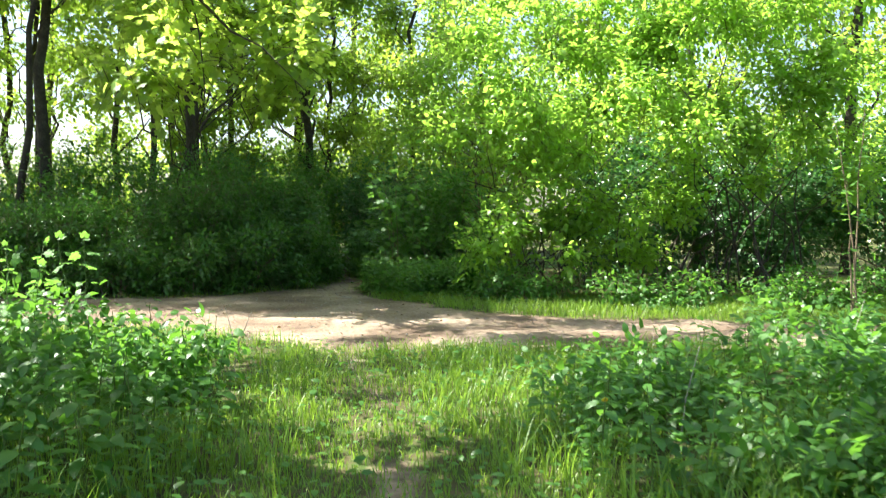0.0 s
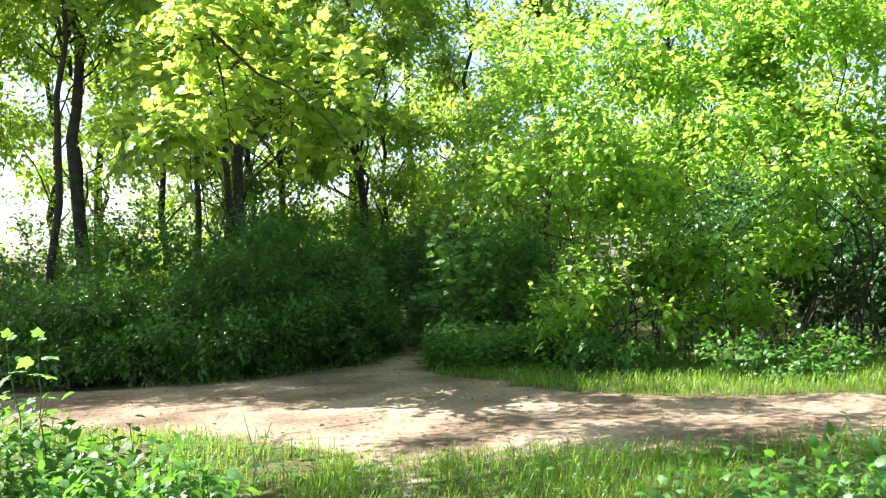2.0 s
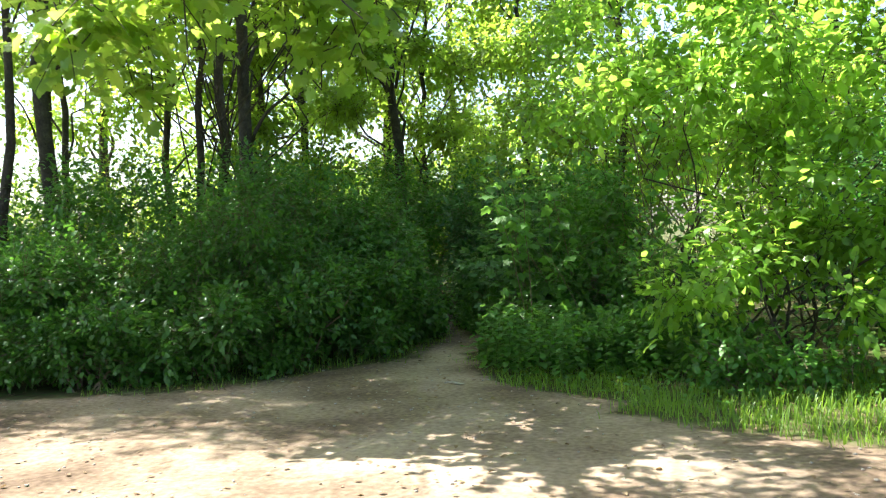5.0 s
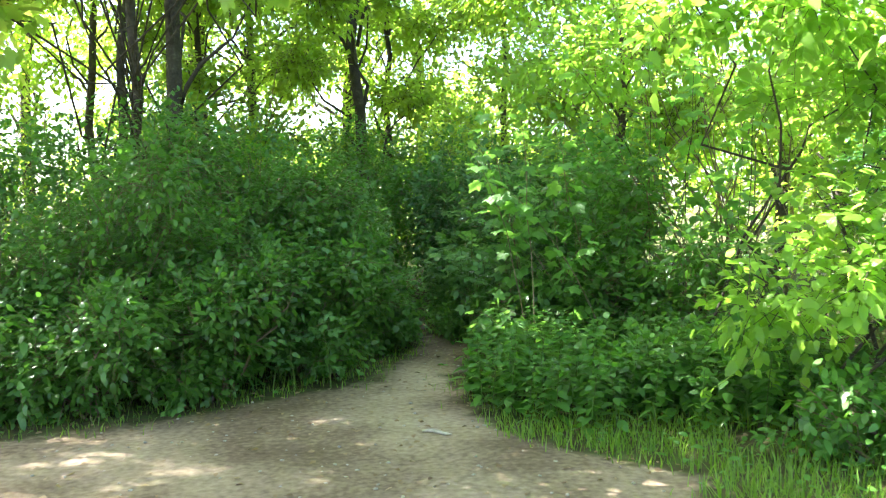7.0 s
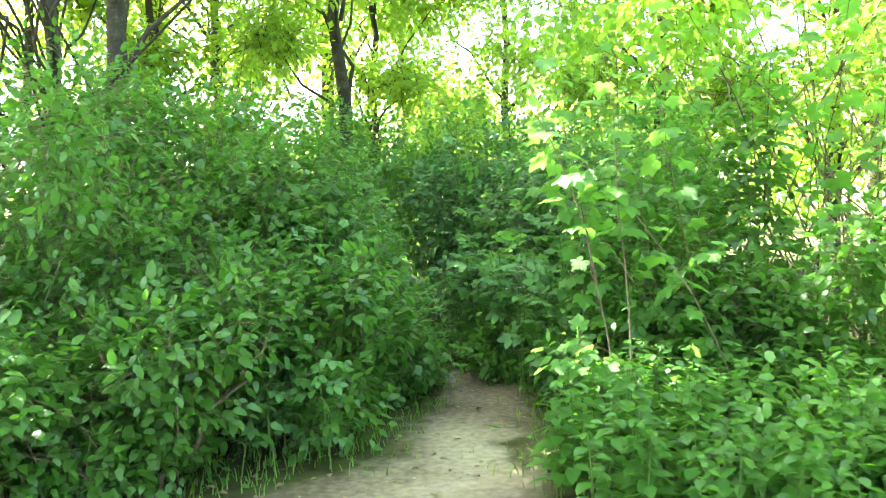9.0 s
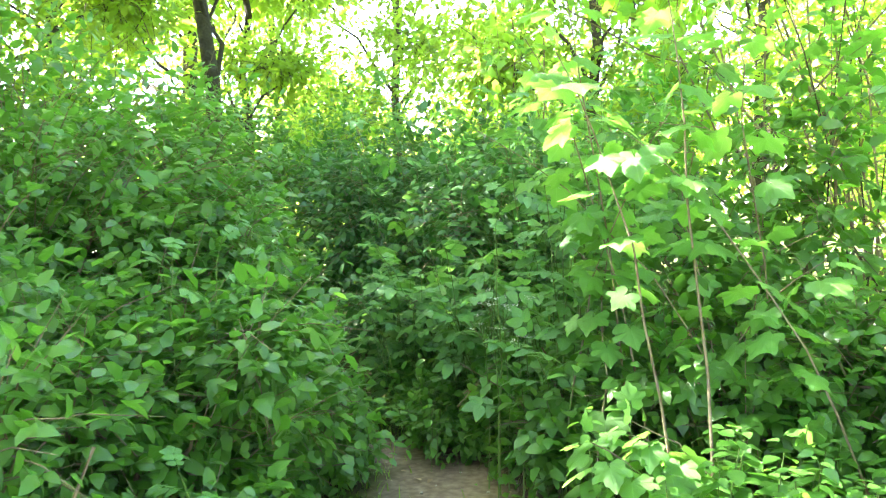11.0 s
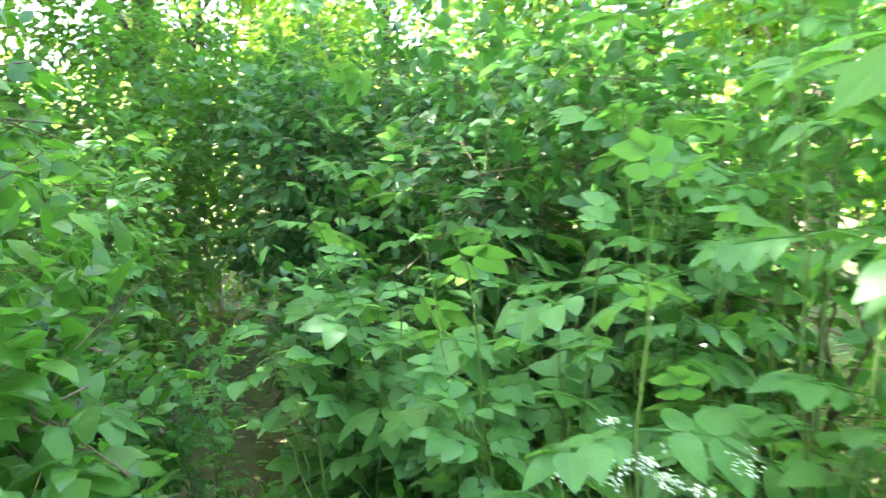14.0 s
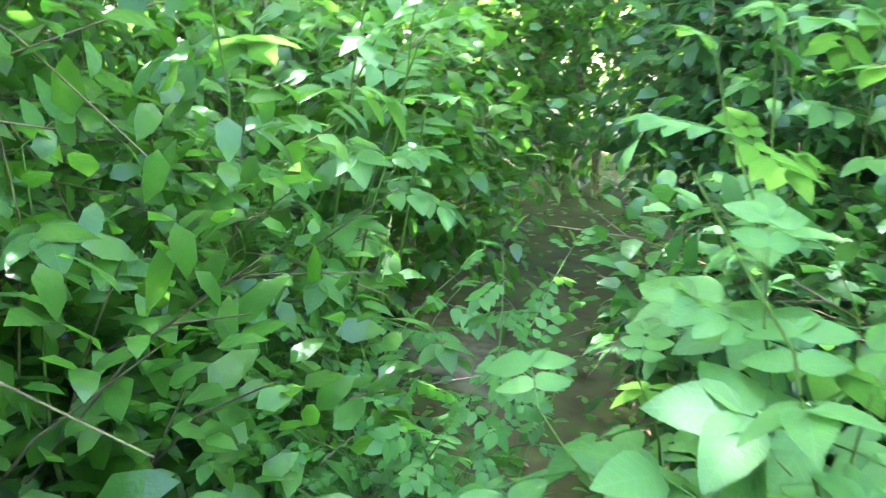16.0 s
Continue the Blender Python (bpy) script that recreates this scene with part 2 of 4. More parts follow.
def compound_leaf(pairs=3, leaflet=SERRATE, spread=0.36, stalk=0.3):
    """An elder leaf: paired leaflets on a stalk and one at its end; one unit long."""
    base = [(stalk + (0.62 - stalk) * i / (pairs - 1), s) for i in range(pairs) for s in (-1, 1)]
    pos = np.array([(0, a, -0.05 * a * a) for a, s in base] + [(0, 0.64, -0.02)])
    way = np.array([(s * 0.95, 0.45, -0.12) for a, s in base] + [(0, 1, -0.25)])
    up = np.tile((0.0, 0.0, 1.0), (len(pos), 1)) + rng.normal(0, 0.12, (len(pos), 3))
    size = np.array([spread * (0.85 + 0.2 * (a > 0.4)) for a, s in base] + [spread * 1.1])
    leafs = laid(leaflet, pos, way, up, size)
    stem = tube([(0, 0, 0), (0, 0.35, 0.01), (0, 0.66, -0.02)], [0.012, 0.009, 0.005], 3)
    return joined([leafs, stem])


def tube(points, radii, sides=6):
    p = np.array(points, float)
    d = unit(np.gradient(p, axis=0))
    ref = np.where(np.abs(d[:, 2:3]) > 0.9, (1.0, 0, 0), (0, 0, 1.0))
    x = unit(np.cross(d, ref))
    y = np.cross(d, x)
    a = np.linspace(0, 2 * np.pi, sides, endpoint=False)
    r = np.array(radii)[:, None, None]
    v = p[:, None] + r * (np.cos(a)[None, :, None] * x[:, None] + np.sin(a)[None, :, None] * y[:, None])
    n = len(p)
    f = []
    for i in range(n - 1):
        for j in range(sides):
            k = (j + 1) % sides
            a0, a1, b0, b1 = i * sides + j, i * sides + k, (i + 1) * sides + j, (i + 1) * sides + k
            f += [(a0, a1, b1), (a0, b1, b0)]
    return v.reshape(-1, 3), np.array(f)


def limb(a, b, r0, r1, sag=0.15, wild=0.06, n=7, sides=6):
    """A tapering, slightly crooked branch from a to b."""
    a, b = np.array(a, float), np.array(b, float)
    length = np.linalg.norm(b - a)
    t = np.linspace(0, 1, n)[:, None]
    p = a + (b - a) * t + np.array((0, 0, 1.0)) * (sag * length * np.sin(np.pi * t) ** 1)
    jig = rng.normal(0, wild * length, (n, 3)) * np.sin(np.pi * t)
    return tube(p + jig, r0 + (r1 - r0) * t[:, 0] ** 0.8, sides)


# ---- the line trodden through the place, and the ground ----
TRAIL = np.array([(0, -6), (0, 0), (-.1, 3), (-.6, 7), (-1.66, 10.3), (-1.95, 11.5), (-2.12, 13.55), (-1.98, 14.4), (-1.83, 15.28), (-1.75, 16.26),
                  (-1.86, 16.95), (-1.95, 17.5), (-2.2, 18.5), (-2.5, 19.5), (-3.8, 21.5)], float)


def off_trail(p, last=15):
    """The distance of points from the trodden line, or from its first stretch, in plan."""
    q = np.asarray(p, float)[:, None, :2]
    a, b = TRAIL[None, :last - 1], TRAIL[None, 1:last]
    ab = b - a
    t = np.clip(((q - a) * ab).sum(-1) / (ab * ab).sum(-1), 0, 1)
    return np.linalg.norm(q - a - t[..., None] * ab, axis=-1).min(1)


def rise(x, y):
    """The ground's height: low swells and bumps."""
    return 0.18 + 0.04 * noise.noise((x * 0.25, y * 0.25, 3.1)) + 0.02 * noise.noise((x * 1.3, y * 1.3, 8.0))


def bareness(x, y):
    """Metres inside (+) or outside (-) the edge of the bare earth: the cross track, and the trail that leaves it."""
    w = 0.25 * noise.noise((x * 0.9, y * 0.9, 0)) + 0.15 * noise.noise((x * 3.1, y * 3.1, 5))
    lo = np.interp(x, [-40, -14, -5.5, -3.3, -2, -1, 0.7, 4, 8, 40], [15, 12.3, 10.6, 9.7, 8.9, 8.45, 8.3, 8.3, 8.0, 7])
    hi = np.interp(x, [-40, -14, -7, -5.3, -4.5, -3.5, -2.8, -1.5, -1.0, -0.5, 0.3, 1.5, 2.7, 4, 8, 40], [18, 13.8, 13.1, 13.0, 13.25, 13.7, 14.3, 13.4, 12.9, 12.3, 11.6, 10.8, 10.5, 10.1, 9.5, 9])
    track = min(y - lo, hi - y)
    half = np.interp(y, [8, 8.4, 12.5, 13.6, 14.4, 15, 16, 17, 17.6, 18.5, 26], [0.02, 0.3, 2.0, 1.1, 0.68, 0.45, 0.33, 0.33, 0.1, 0.04, 0.04])
    aside = np.interp(y, [12.5, 13.6, 14.4, 15.2, 16, 17, 18], [0, -0.2, -0.12, 0, 0.05, 0.3, 0])
    glade = 1.3 - math.hypot(x - 1.9, (y - 18.5) * 1.4)
    return max(track, half - off_trail(np.array([(x - aside, y)]))[0], glade) + w


xs = np.unique(np.concatenate([np.linspace(-600, -30, 12), np.arange(-30, -9, 1.0), np.arange(-9, 9, 0.25), np.arange(9, 30, 1.0), np.linspace(30, 600, 12)]))
ys = np.unique(np.concatenate([np.linspace(-600, -12, 12), np.arange(-12, 0, 1.0), np.arange(0, 26, 0.25), np.arange(26, 60, 1.0), np.linspace(60, 900, 14)]))
gv = np.array([(x, y, rise(x, y)) for y in ys for x in xs])
nx = len(xs)
gf = np.array([(j * nx + i, j * nx + i + 1, (j + 1) * nx + i + 1, (j + 1) * nx + i) for j in range(len(ys) - 1) for i in range(nx - 1)])
ground = tagged(new("ground", mesh_of("ground", gv, gf, M_FLOOR, True)), "dark woodland floor of leaf litter and moss", "ground", kind="structure")

# the bare earth: a sheet just over the ground, thinning out to nothing at its ragged edges
STEP = 0.1
index, dv, df, bare = {}, [], [], []


def corner(i, j):
    if (i, j) not in index:
        x, y = i * STEP, j * STEP
        b = bareness(x, y)
        index[i, j] = len(dv)
        bare.append(min(max(0.5 + b / 0.5, 0), 1))
        dv.append((x, y, rise(x, y) + 0.004 + 0.006 * bare[-1] + 0.008 * bare[-1] * (noise.noise((x * 2.2, y * 2.2, 1)) + noise.noise((x * 8, y * 8, 2)) * 0.5)))
    return index[i, j]


for i in range(-150, 130):
    for j in range(0, 240):
        x, y = (i + .5) * STEP, (j + .5) * STEP
        if (7.4 < y < 14.5 or off_trail(np.array([(x, y)]))[0] < 1.0 or math.hypot(x - 1.9, y - 18.5) < 2) and bareness(x, y) > -0.35:
            df.append((corner(i, j), corner(i + 1, j), corner(i + 1, j + 1), corner(i, j + 1)))
me = mesh_of("road", dv, df, M_FLOOR, True)
me.attributes.new("bare", "FLOAT", "POINT").data.foreach_set("value", np.array(bare, np.float32))
road = tagged(new("road", me), "bare trodden earth track with ragged grassy edges", "dirt track", kind="structure")


# ---- plants ----
DIAMOND = (np.array([(0, 0, 0), (0.3, 0.48, 0.07), (0, 1, -0.12), (-0.3, 0.48, 0.07)], float), np.array([(0, 1, 2), (0, 2, 3)]))


LEAF = (np.array([(0, 0, 0), (0.27, 0.27, 0.06), (0.21, 0.7, 0.0), (0, 1, -0.16), (-0.21, 0.7, 0.0), (-0.27, 0.27, 0.06)], float), np.array([(0, 1, 5), (1, 2, 5), (2, 4, 5), (2, 3, 4)]))


def blob_points(blobs, n, shell=0.25):
    """n places in the outer shell of a set of lumps (centre, radii), with the outward way at each."""
    c = np.array([b[0] for b in blobs], float)
    r = np.array([b[1] for b in blobs], float)
    area = (r[:, 0] * r[:, 1] + r[:, 1] * r[:, 2] + r[:, 0] * r[:, 2])
    k = rng.choice(len(blobs), n, p=area / area.sum())
    d = unit(rng.normal(size=(n, 3)))
    lump = np.array([noise.noise(Vector(q) * 2.3 + Vector((i * 3.7, 0, 0))) for q, i in zip(d, k)])
    rad = (1 - np.abs(rng.normal(0, shell, n))) * (1 + 0.45 * lump)
    return c[k] + d * r[k] * rad[:, None], unit(d / r[k])


def leaf_spray(p, out, count, length, template, size, droop=0.35, flat=1.0, spread=0.9, jitter=0.35):
    """Short twigs at p along out, each with count leaves set alternately."""
    n = len(p)
    twig = unit(out + rng.normal(0, 0.55, (n, 3)) + np.array((0, 0, 0.15)))
    side = unit(np.cross(twig, np.array((0, 0, 1.0)) + rng.normal(0, 0.2, (n, 3))))
    vigour = rng.uniform(0.75, 1.2, n)
    pos, way, up, sz = [], [], [], []
    for j in range(count):
        a = j / max(count - 1, 1)
        s = 1 if j % 2 else -1
        pos.append(p + twig * length * (a - 0.5) + rng.normal(0, 0.02, (n, 3)))
        way.append(twig * (0.35 + 0.9 * a) + side * s * spread * (1 - 0.7 * a) + rng.normal(0, jitter, (n, 3)) - np.array((0, 0, droop)))
        up.append(np.array((0, 0, flat)) + 0.5 * out + rng.normal(0, 0.4, (n, 3)))
        sz.append(size * vigour * rng.uniform(0.6, 1.15, n))
    return laid(template, np.concatenate(pos), np.concatenate(way), np.concatenate(up), np.concatenate(sz))


def twigs_of(p, out, length, r=0.0025):
    """Thin three-sided twigs under the leaves."""
    t = tube([(0, -0.6, -0.06), (0, 0, 0.02), (0, 0.5, -0.03)], [1.2 * r / length, r / length, 0.4 * r / length], 3)
    return laid(t, p, out + rng.normal(0, 0.3, p.shape), np.tile((0.1, 0.2, 1.0), (len(p), 1)), np.full(len(p), length))


def keep_clear(p, out, clear):
    """Drops what would stand in the walker's way: a wide gap at head height, a narrower one below."""
    d = off_trail(p, 12)
    head = (p[:, 2] > 1.25) & (p[:, 2] < 2.0)
    low = (p[:, 2] < 0.6) & (clear < 0.2)
    ok = (p[:, 2] > 0.22) & (d > np.where(head, max(clear, 0.42), clear)) & (low | (off_trail(p, 14) > 0.28))
    return p[ok], out[ok]


def shrub(name, at, blobs, n, leaf, size, mat, label, category="shrub", stems=6, per=5, length=0.22, clear=0.5, shell=0.3,
          stem_r=0.018, stem_mat=None, group="", bare_foot=0.3, droop=0.35):
    """A shrub: crooked stems from one root, and lumps of twigs with leaves. Blobs are given from its root."""
    x, y = at
    root = np.array((x, y, rise(x, y)))
    ob = thing(name, root, label, category, group)
    p, out = blob_points(blobs, int(n * 0.52), shell)
    w, out = keep_clear(p + root, out, clear)
    p = w - root
    part("foliage", mesh_of("foliage", *leaf_spray(p, out, per, length, leaf, size * 1.16, droop), mat), ob, kind="stuff")
    part("brushwood", mesh_of("brushwood", *twigs_of(p[::4], out[::4], length * 1.6), stem_mat or M_TWIG), ob, kind="stuff")
    for i in range(stems):
        c, r = blobs[i % len(blobs)]
        end = np.array(c) + rng.normal(0, 0.45, 3) * np.array(r) + np.array((0, 0, 0.3 * r[2]))
        if off_trail(np.array([end + root]))[0] < clear + 0.2:
            continue
        foot = np.array((rng.normal(0, bare_foot * 0.4), rng.normal(0, bare_foot * 0.4), -0.05))
        part("stem", mesh_of("stem", *limb(foot, end, stem_r * rng.uniform(0.7, 1.2), stem_r * 0.25, 0.06, 0.05, 8, 6), stem_mat or M_TWIG, True), ob)
    return ob


def mound(w, d, h, lumps=7):
    """Lumps that make up an uneven rounded bush w by d by h."""
    out = [((0, 0, h * 0.45), (w * 0.4, d * 0.4, h * 0.46))]
    for i in range(lumps):
        a = 2 * math.pi * i / lumps + rng.uniform(-.3, .3)
        hh = h * rng.uniform(0.4, 1.05)
        s = rng.uniform(0.17, 0.27)
        out.append(((w * 0.33 * math.cos(a), d * 0.33 * math.sin(a), hh - h * s * 0.9), (w * s, d * s, h * s)))
    return out


def tree(at, height, radius, crown_from, spread, n, size, mat, label, lumps=16, lean=(0, 0), leaf=DIAMOND, per=5, blobs=None, name="tree", bough=0.34,
         length=0.55, group="woodland trees", flat=0.6):
    """A tree: tapered trunk, limbs to each lump of the crown, and leaves in sprays."""
    x, y = at
    ob = thing(name, (x, y, rise(x, y)), label, "tree", group)
    top = np.array((lean[0], lean[1], height))
    if blobs is None:
        blobs = []
        for i in range(lumps):
            h = crown_from + (height - crown_from) * (i + rng.uniform(0.2, 0.8)) / lumps
            k = (h - crown_from) / (height - crown_from)
            reach = spread * (1 - 0.6 * abs(k - 0.35)) * rng.uniform(0.35, 0.95)
            a = i * 2.4 + rng.uniform(-.4, .4)
            c = top * (h / height) + np.array((reach * math.cos(a), reach * math.sin(a), 0))
            s = spread * rng.uniform(0.26, 0.44)
            blobs.append((tuple(c), (s, s, s * flat)))
    part("trunk", mesh_of("trunk", *limb((0, 0, -0.1), top, radius, radius * 0.15, 0.0, 0.007, 14, 9), M_BARK, True), ob)
    for c, r in blobs:
        c = np.array(c)
        k = np.clip(c[2] / height - 0.12 * rng.uniform(0.6, 1.6), 0.1, 0.95)
        part("limb", mesh_of("limb", *limb(top * k, c, radius * bough * (1.15 - k), 0.007, 0.1, 0.05, 7, 5), M_BARK, True), ob)
    p, out = blob_points(blobs, n, 0.4)
    part("crown", mesh_of("crown", *leaf_spray(p, out, per, length, leaf, size, jitter=0.5), mat), ob, kind="stuff")
    part("brushwood", mesh_of("brushwood", *twigs_of(p[::6], out[::6], length * 1.5, 0.006), M_BARK), ob, kind="stuff")
    return ob


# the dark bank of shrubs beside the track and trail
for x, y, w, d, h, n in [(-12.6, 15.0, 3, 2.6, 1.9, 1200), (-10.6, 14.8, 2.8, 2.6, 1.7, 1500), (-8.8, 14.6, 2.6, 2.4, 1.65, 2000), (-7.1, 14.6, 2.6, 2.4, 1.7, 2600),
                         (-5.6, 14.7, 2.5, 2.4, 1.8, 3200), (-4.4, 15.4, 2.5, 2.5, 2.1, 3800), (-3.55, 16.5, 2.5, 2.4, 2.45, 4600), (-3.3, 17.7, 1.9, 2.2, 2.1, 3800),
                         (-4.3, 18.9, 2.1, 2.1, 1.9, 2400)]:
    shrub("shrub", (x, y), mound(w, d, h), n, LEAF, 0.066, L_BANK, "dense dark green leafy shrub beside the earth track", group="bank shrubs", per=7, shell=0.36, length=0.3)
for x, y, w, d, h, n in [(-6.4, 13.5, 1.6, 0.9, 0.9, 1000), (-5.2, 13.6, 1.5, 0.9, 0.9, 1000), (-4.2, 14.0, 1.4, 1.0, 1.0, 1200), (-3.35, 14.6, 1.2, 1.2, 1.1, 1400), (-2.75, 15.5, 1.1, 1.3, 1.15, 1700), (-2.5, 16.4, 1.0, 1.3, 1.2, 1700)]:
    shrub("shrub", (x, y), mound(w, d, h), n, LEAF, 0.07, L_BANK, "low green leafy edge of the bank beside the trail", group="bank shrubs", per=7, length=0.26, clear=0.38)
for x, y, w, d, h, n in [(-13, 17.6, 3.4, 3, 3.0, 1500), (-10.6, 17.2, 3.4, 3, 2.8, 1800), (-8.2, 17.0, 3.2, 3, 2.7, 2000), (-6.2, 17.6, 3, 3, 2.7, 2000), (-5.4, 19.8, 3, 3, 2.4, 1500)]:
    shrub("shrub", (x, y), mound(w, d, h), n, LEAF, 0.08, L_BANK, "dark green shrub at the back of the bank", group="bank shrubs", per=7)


def wall_of_lumps(n, x0, x1, y0, y1, z0, z1, r):
    return [((rng.uniform(x0, x1), rng.uniform(y0, y1), rng.uniform(z0, z1)), (r * rng.uniform(.7, 1.2), r * rng.uniform(.7, 1.2), r * rng.uniform(.5, .9))) for i in range(n)]


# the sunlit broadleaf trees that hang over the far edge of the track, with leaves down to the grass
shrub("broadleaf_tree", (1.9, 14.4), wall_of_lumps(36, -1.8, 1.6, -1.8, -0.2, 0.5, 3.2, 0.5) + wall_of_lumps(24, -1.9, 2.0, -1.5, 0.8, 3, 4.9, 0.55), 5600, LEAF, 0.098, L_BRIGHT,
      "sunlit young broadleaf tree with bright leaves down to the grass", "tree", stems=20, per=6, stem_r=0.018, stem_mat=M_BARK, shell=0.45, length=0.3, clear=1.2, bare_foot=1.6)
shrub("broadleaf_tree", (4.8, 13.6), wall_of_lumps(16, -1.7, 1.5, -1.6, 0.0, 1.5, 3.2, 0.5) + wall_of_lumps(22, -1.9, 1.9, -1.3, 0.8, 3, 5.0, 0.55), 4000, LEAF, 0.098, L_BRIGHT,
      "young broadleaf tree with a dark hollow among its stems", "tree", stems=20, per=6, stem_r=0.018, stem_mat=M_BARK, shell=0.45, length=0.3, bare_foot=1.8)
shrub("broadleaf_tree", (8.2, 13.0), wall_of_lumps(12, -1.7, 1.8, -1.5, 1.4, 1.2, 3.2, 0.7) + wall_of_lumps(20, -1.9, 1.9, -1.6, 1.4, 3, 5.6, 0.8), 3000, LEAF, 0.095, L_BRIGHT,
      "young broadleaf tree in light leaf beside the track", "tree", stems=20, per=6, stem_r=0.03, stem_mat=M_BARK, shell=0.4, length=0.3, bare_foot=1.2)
# backing shrubs; their darker leaf colour carries the shade of the hollow
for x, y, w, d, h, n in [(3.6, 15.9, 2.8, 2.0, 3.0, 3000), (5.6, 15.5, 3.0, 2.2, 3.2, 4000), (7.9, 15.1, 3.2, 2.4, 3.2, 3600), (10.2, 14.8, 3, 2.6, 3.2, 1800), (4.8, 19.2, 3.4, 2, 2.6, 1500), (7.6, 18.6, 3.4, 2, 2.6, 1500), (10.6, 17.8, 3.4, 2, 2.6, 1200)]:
    shrub("shrub", (x, y), mound(w, d, h), n, LEAF, 0.085, L_BLUE, "green shrub with shade put into its leaf colour, behind the broadleaf trees", group="dark shrubs", per=6)
for x, y, w, d, h, n in [(1.2, 12.7, 1.4, 0.8, 0.45, 500), (3.0, 11.9, 1.8, 1.0, 0.5, 600), (5.0, 11.4, 2.0, 1.1, 0.6, 700), (7.4, 11.0, 2.2, 1.2, 0.7, 600)]:
    shrub("shrub", (x, y), mound(w, d, h), n, LEAF, 0.07, L_NETTLE, "low green undergrowth along the foot of the broadleaf trees", group="undergrowth", per=6)

# woodland trees: place, height, trunk radius, crown start, spread, sprays
for x, y, h, r, c, s, n in [(-8.6, 19, 14, .17, 6.2, 3.2, 2400), (-8.4, 28, 17, .2, 4.5, 4, 2200), (-5.2, 32, 18, .23, 4, 4.4, 2600), (-12.5, 21, 15, .14, 5, 3.2, 1200),
                            (-10.4, 22.5, 14, .1, 5, 2.6, 1000), (-15.5, 24, 16, .16, 5, 3.6, 1000), (-14, 31, 17, .2, 4, 4, 1300), (-3.8, 25.5, 15, .15, 3.4, 2.4, 3000), (-1.0, 29, 16, .11, 2, 3.2, 2600),
                            (4.4, 25.5, 14, .14, 2.4, 2.8, 2600), (0.9, 22.6, 11, .09, 2.6, 2.4, 2800), (6.2, 21, 13, .15, 2.2, 3.2, 2600), (8.6, 18.5, 14, .16, 2.5, 3.8, 2800), (11, 14.5, 13, .15, 2.0, 3.6, 2200), (-6.3, 23, 10, .09, 2.4, 2.2, 2200),
                            (-20, 28, 17, .2, 3, 4.5, 1200), (-11, 36, 18, .2, 3, 4.5, 1800), (-4, 39, 18, .2, 2, 4, 2000), (8, 32, 17, .2, 2, 4, 1600), (13, 24, 16, .2, 2, 5, 1800), (-3.8, 27.5, 13, .1, 2.2, 2.6, 2600),
                            (-17, 18.5, 13, .12, 4, 2.6, 900), (-11.8, 18.8, 13, .09, 6.2, 2.6, 1600), (-7.2, 21.5, 13, .1, 5, 2.2, 900), (-9.6, 25.5, 15, .12, 4, 2.8, 1200), (-13.2, 26.5, 15, .13, 4, 3, 1200), (-17.5, 21.5, 14, .13, 4, 3, 900), (-6.6, 27, 15, .13, 4.5, 2.6, 1200), (-5.75, 20.5, 14, .16, 4.5, 2.6, 1300), (-8.3, 16.8, 13, .09, 6.6, 2.8, 2400), (-11.4, 16.2, 13, .12, 6.6, 3.2, 3200), (-14.5, 16.4, 13, .13, 6.4, 3.2, 2400), (14, 8, 13, .16, 2, 4, 1200), (-14, 5, 13, .16, 3.5, 3, 900), (5, -4, 13, .16, 3, 4, 900), (-4, -6, 13, .16, 4, 4, 900)]:
    far = math.hypot(x, y - 10) > 18
    tree((x, y), h, r, c, s, n, 0.21 if far else 0.16, L_CANOPY, "slender grey-brown woodland tree in light green spring leaf", lean=(rng.normal(0, .5), rng.normal(0, .5)))

# the maple whose boughs hang over the track
over = wall_of_lumps(20, 0.2, 3.6, -6.0, -2.8, 3.0, 5.0, 0.48)
maple = tree((-5.0, 17.2), 12, 0.08, 3, 3, 1700, 0.135, L_MAPLE, "maple with yellow-green leaves hanging over the track", leaf=MAPLE, per=5, blobs=over + wall_of_lumps(9, -2.2, 2.4, -3.0, -1.0, 4.6, 8.2, 0.7) + wall_of_lumps(9, -2.0, 2.4, 0.4, 2.8, 6.2, 10.5, 0.7), length=0.5, bough=0.16)

part("limb", mesh_of("limb", *tube([(0, 0, 5.4), (0.7, -2.6, 6.0), (1.3, -4.6, 5.2), (1.6, -5.4, 4.3), (2.2, -5.6, 3.7), (2.6, -5.6, 3.5), (3.2, -5.8, 2.9)], [0.05, 0.042, 0.034, 0.026, 0.018, 0.012, 0.005], 6), M_BARK, True), maple)
part("limb", mesh_of("limb", *tube([(1.6, -5.4, 4.3), (1.75, -5.5, 3.7), (1.8, -5.5, 3.2), (1.85, -5.6, 2.7)], [0.016, 0.012, 0.008, 0.004], 5), M_BARK, True), maple)

# the tree beside the track, whose high boughs throw the dappled shade on the earth
tree((-5.9, 8.0), 11, 0.14, 3, 3, 2400, 0.11, L_CANOPY, "broadleaf tree with high boughs over the earth track", leaf=LEAF, blobs=wall_of_lumps(50, 1.4, 7.2, 1.3, 4.2, 5.2, 8.0, 0.38) + wall_of_lumps(8, 0.4, 3.0, 2.0, 5.0, 5.2, 8.0, 0.45) + wall_of_lumps(10, 1.0, 6.0, -1.6, 1.3, 5.2, 8.0, 0.5), length=0.5, bough=0.2)
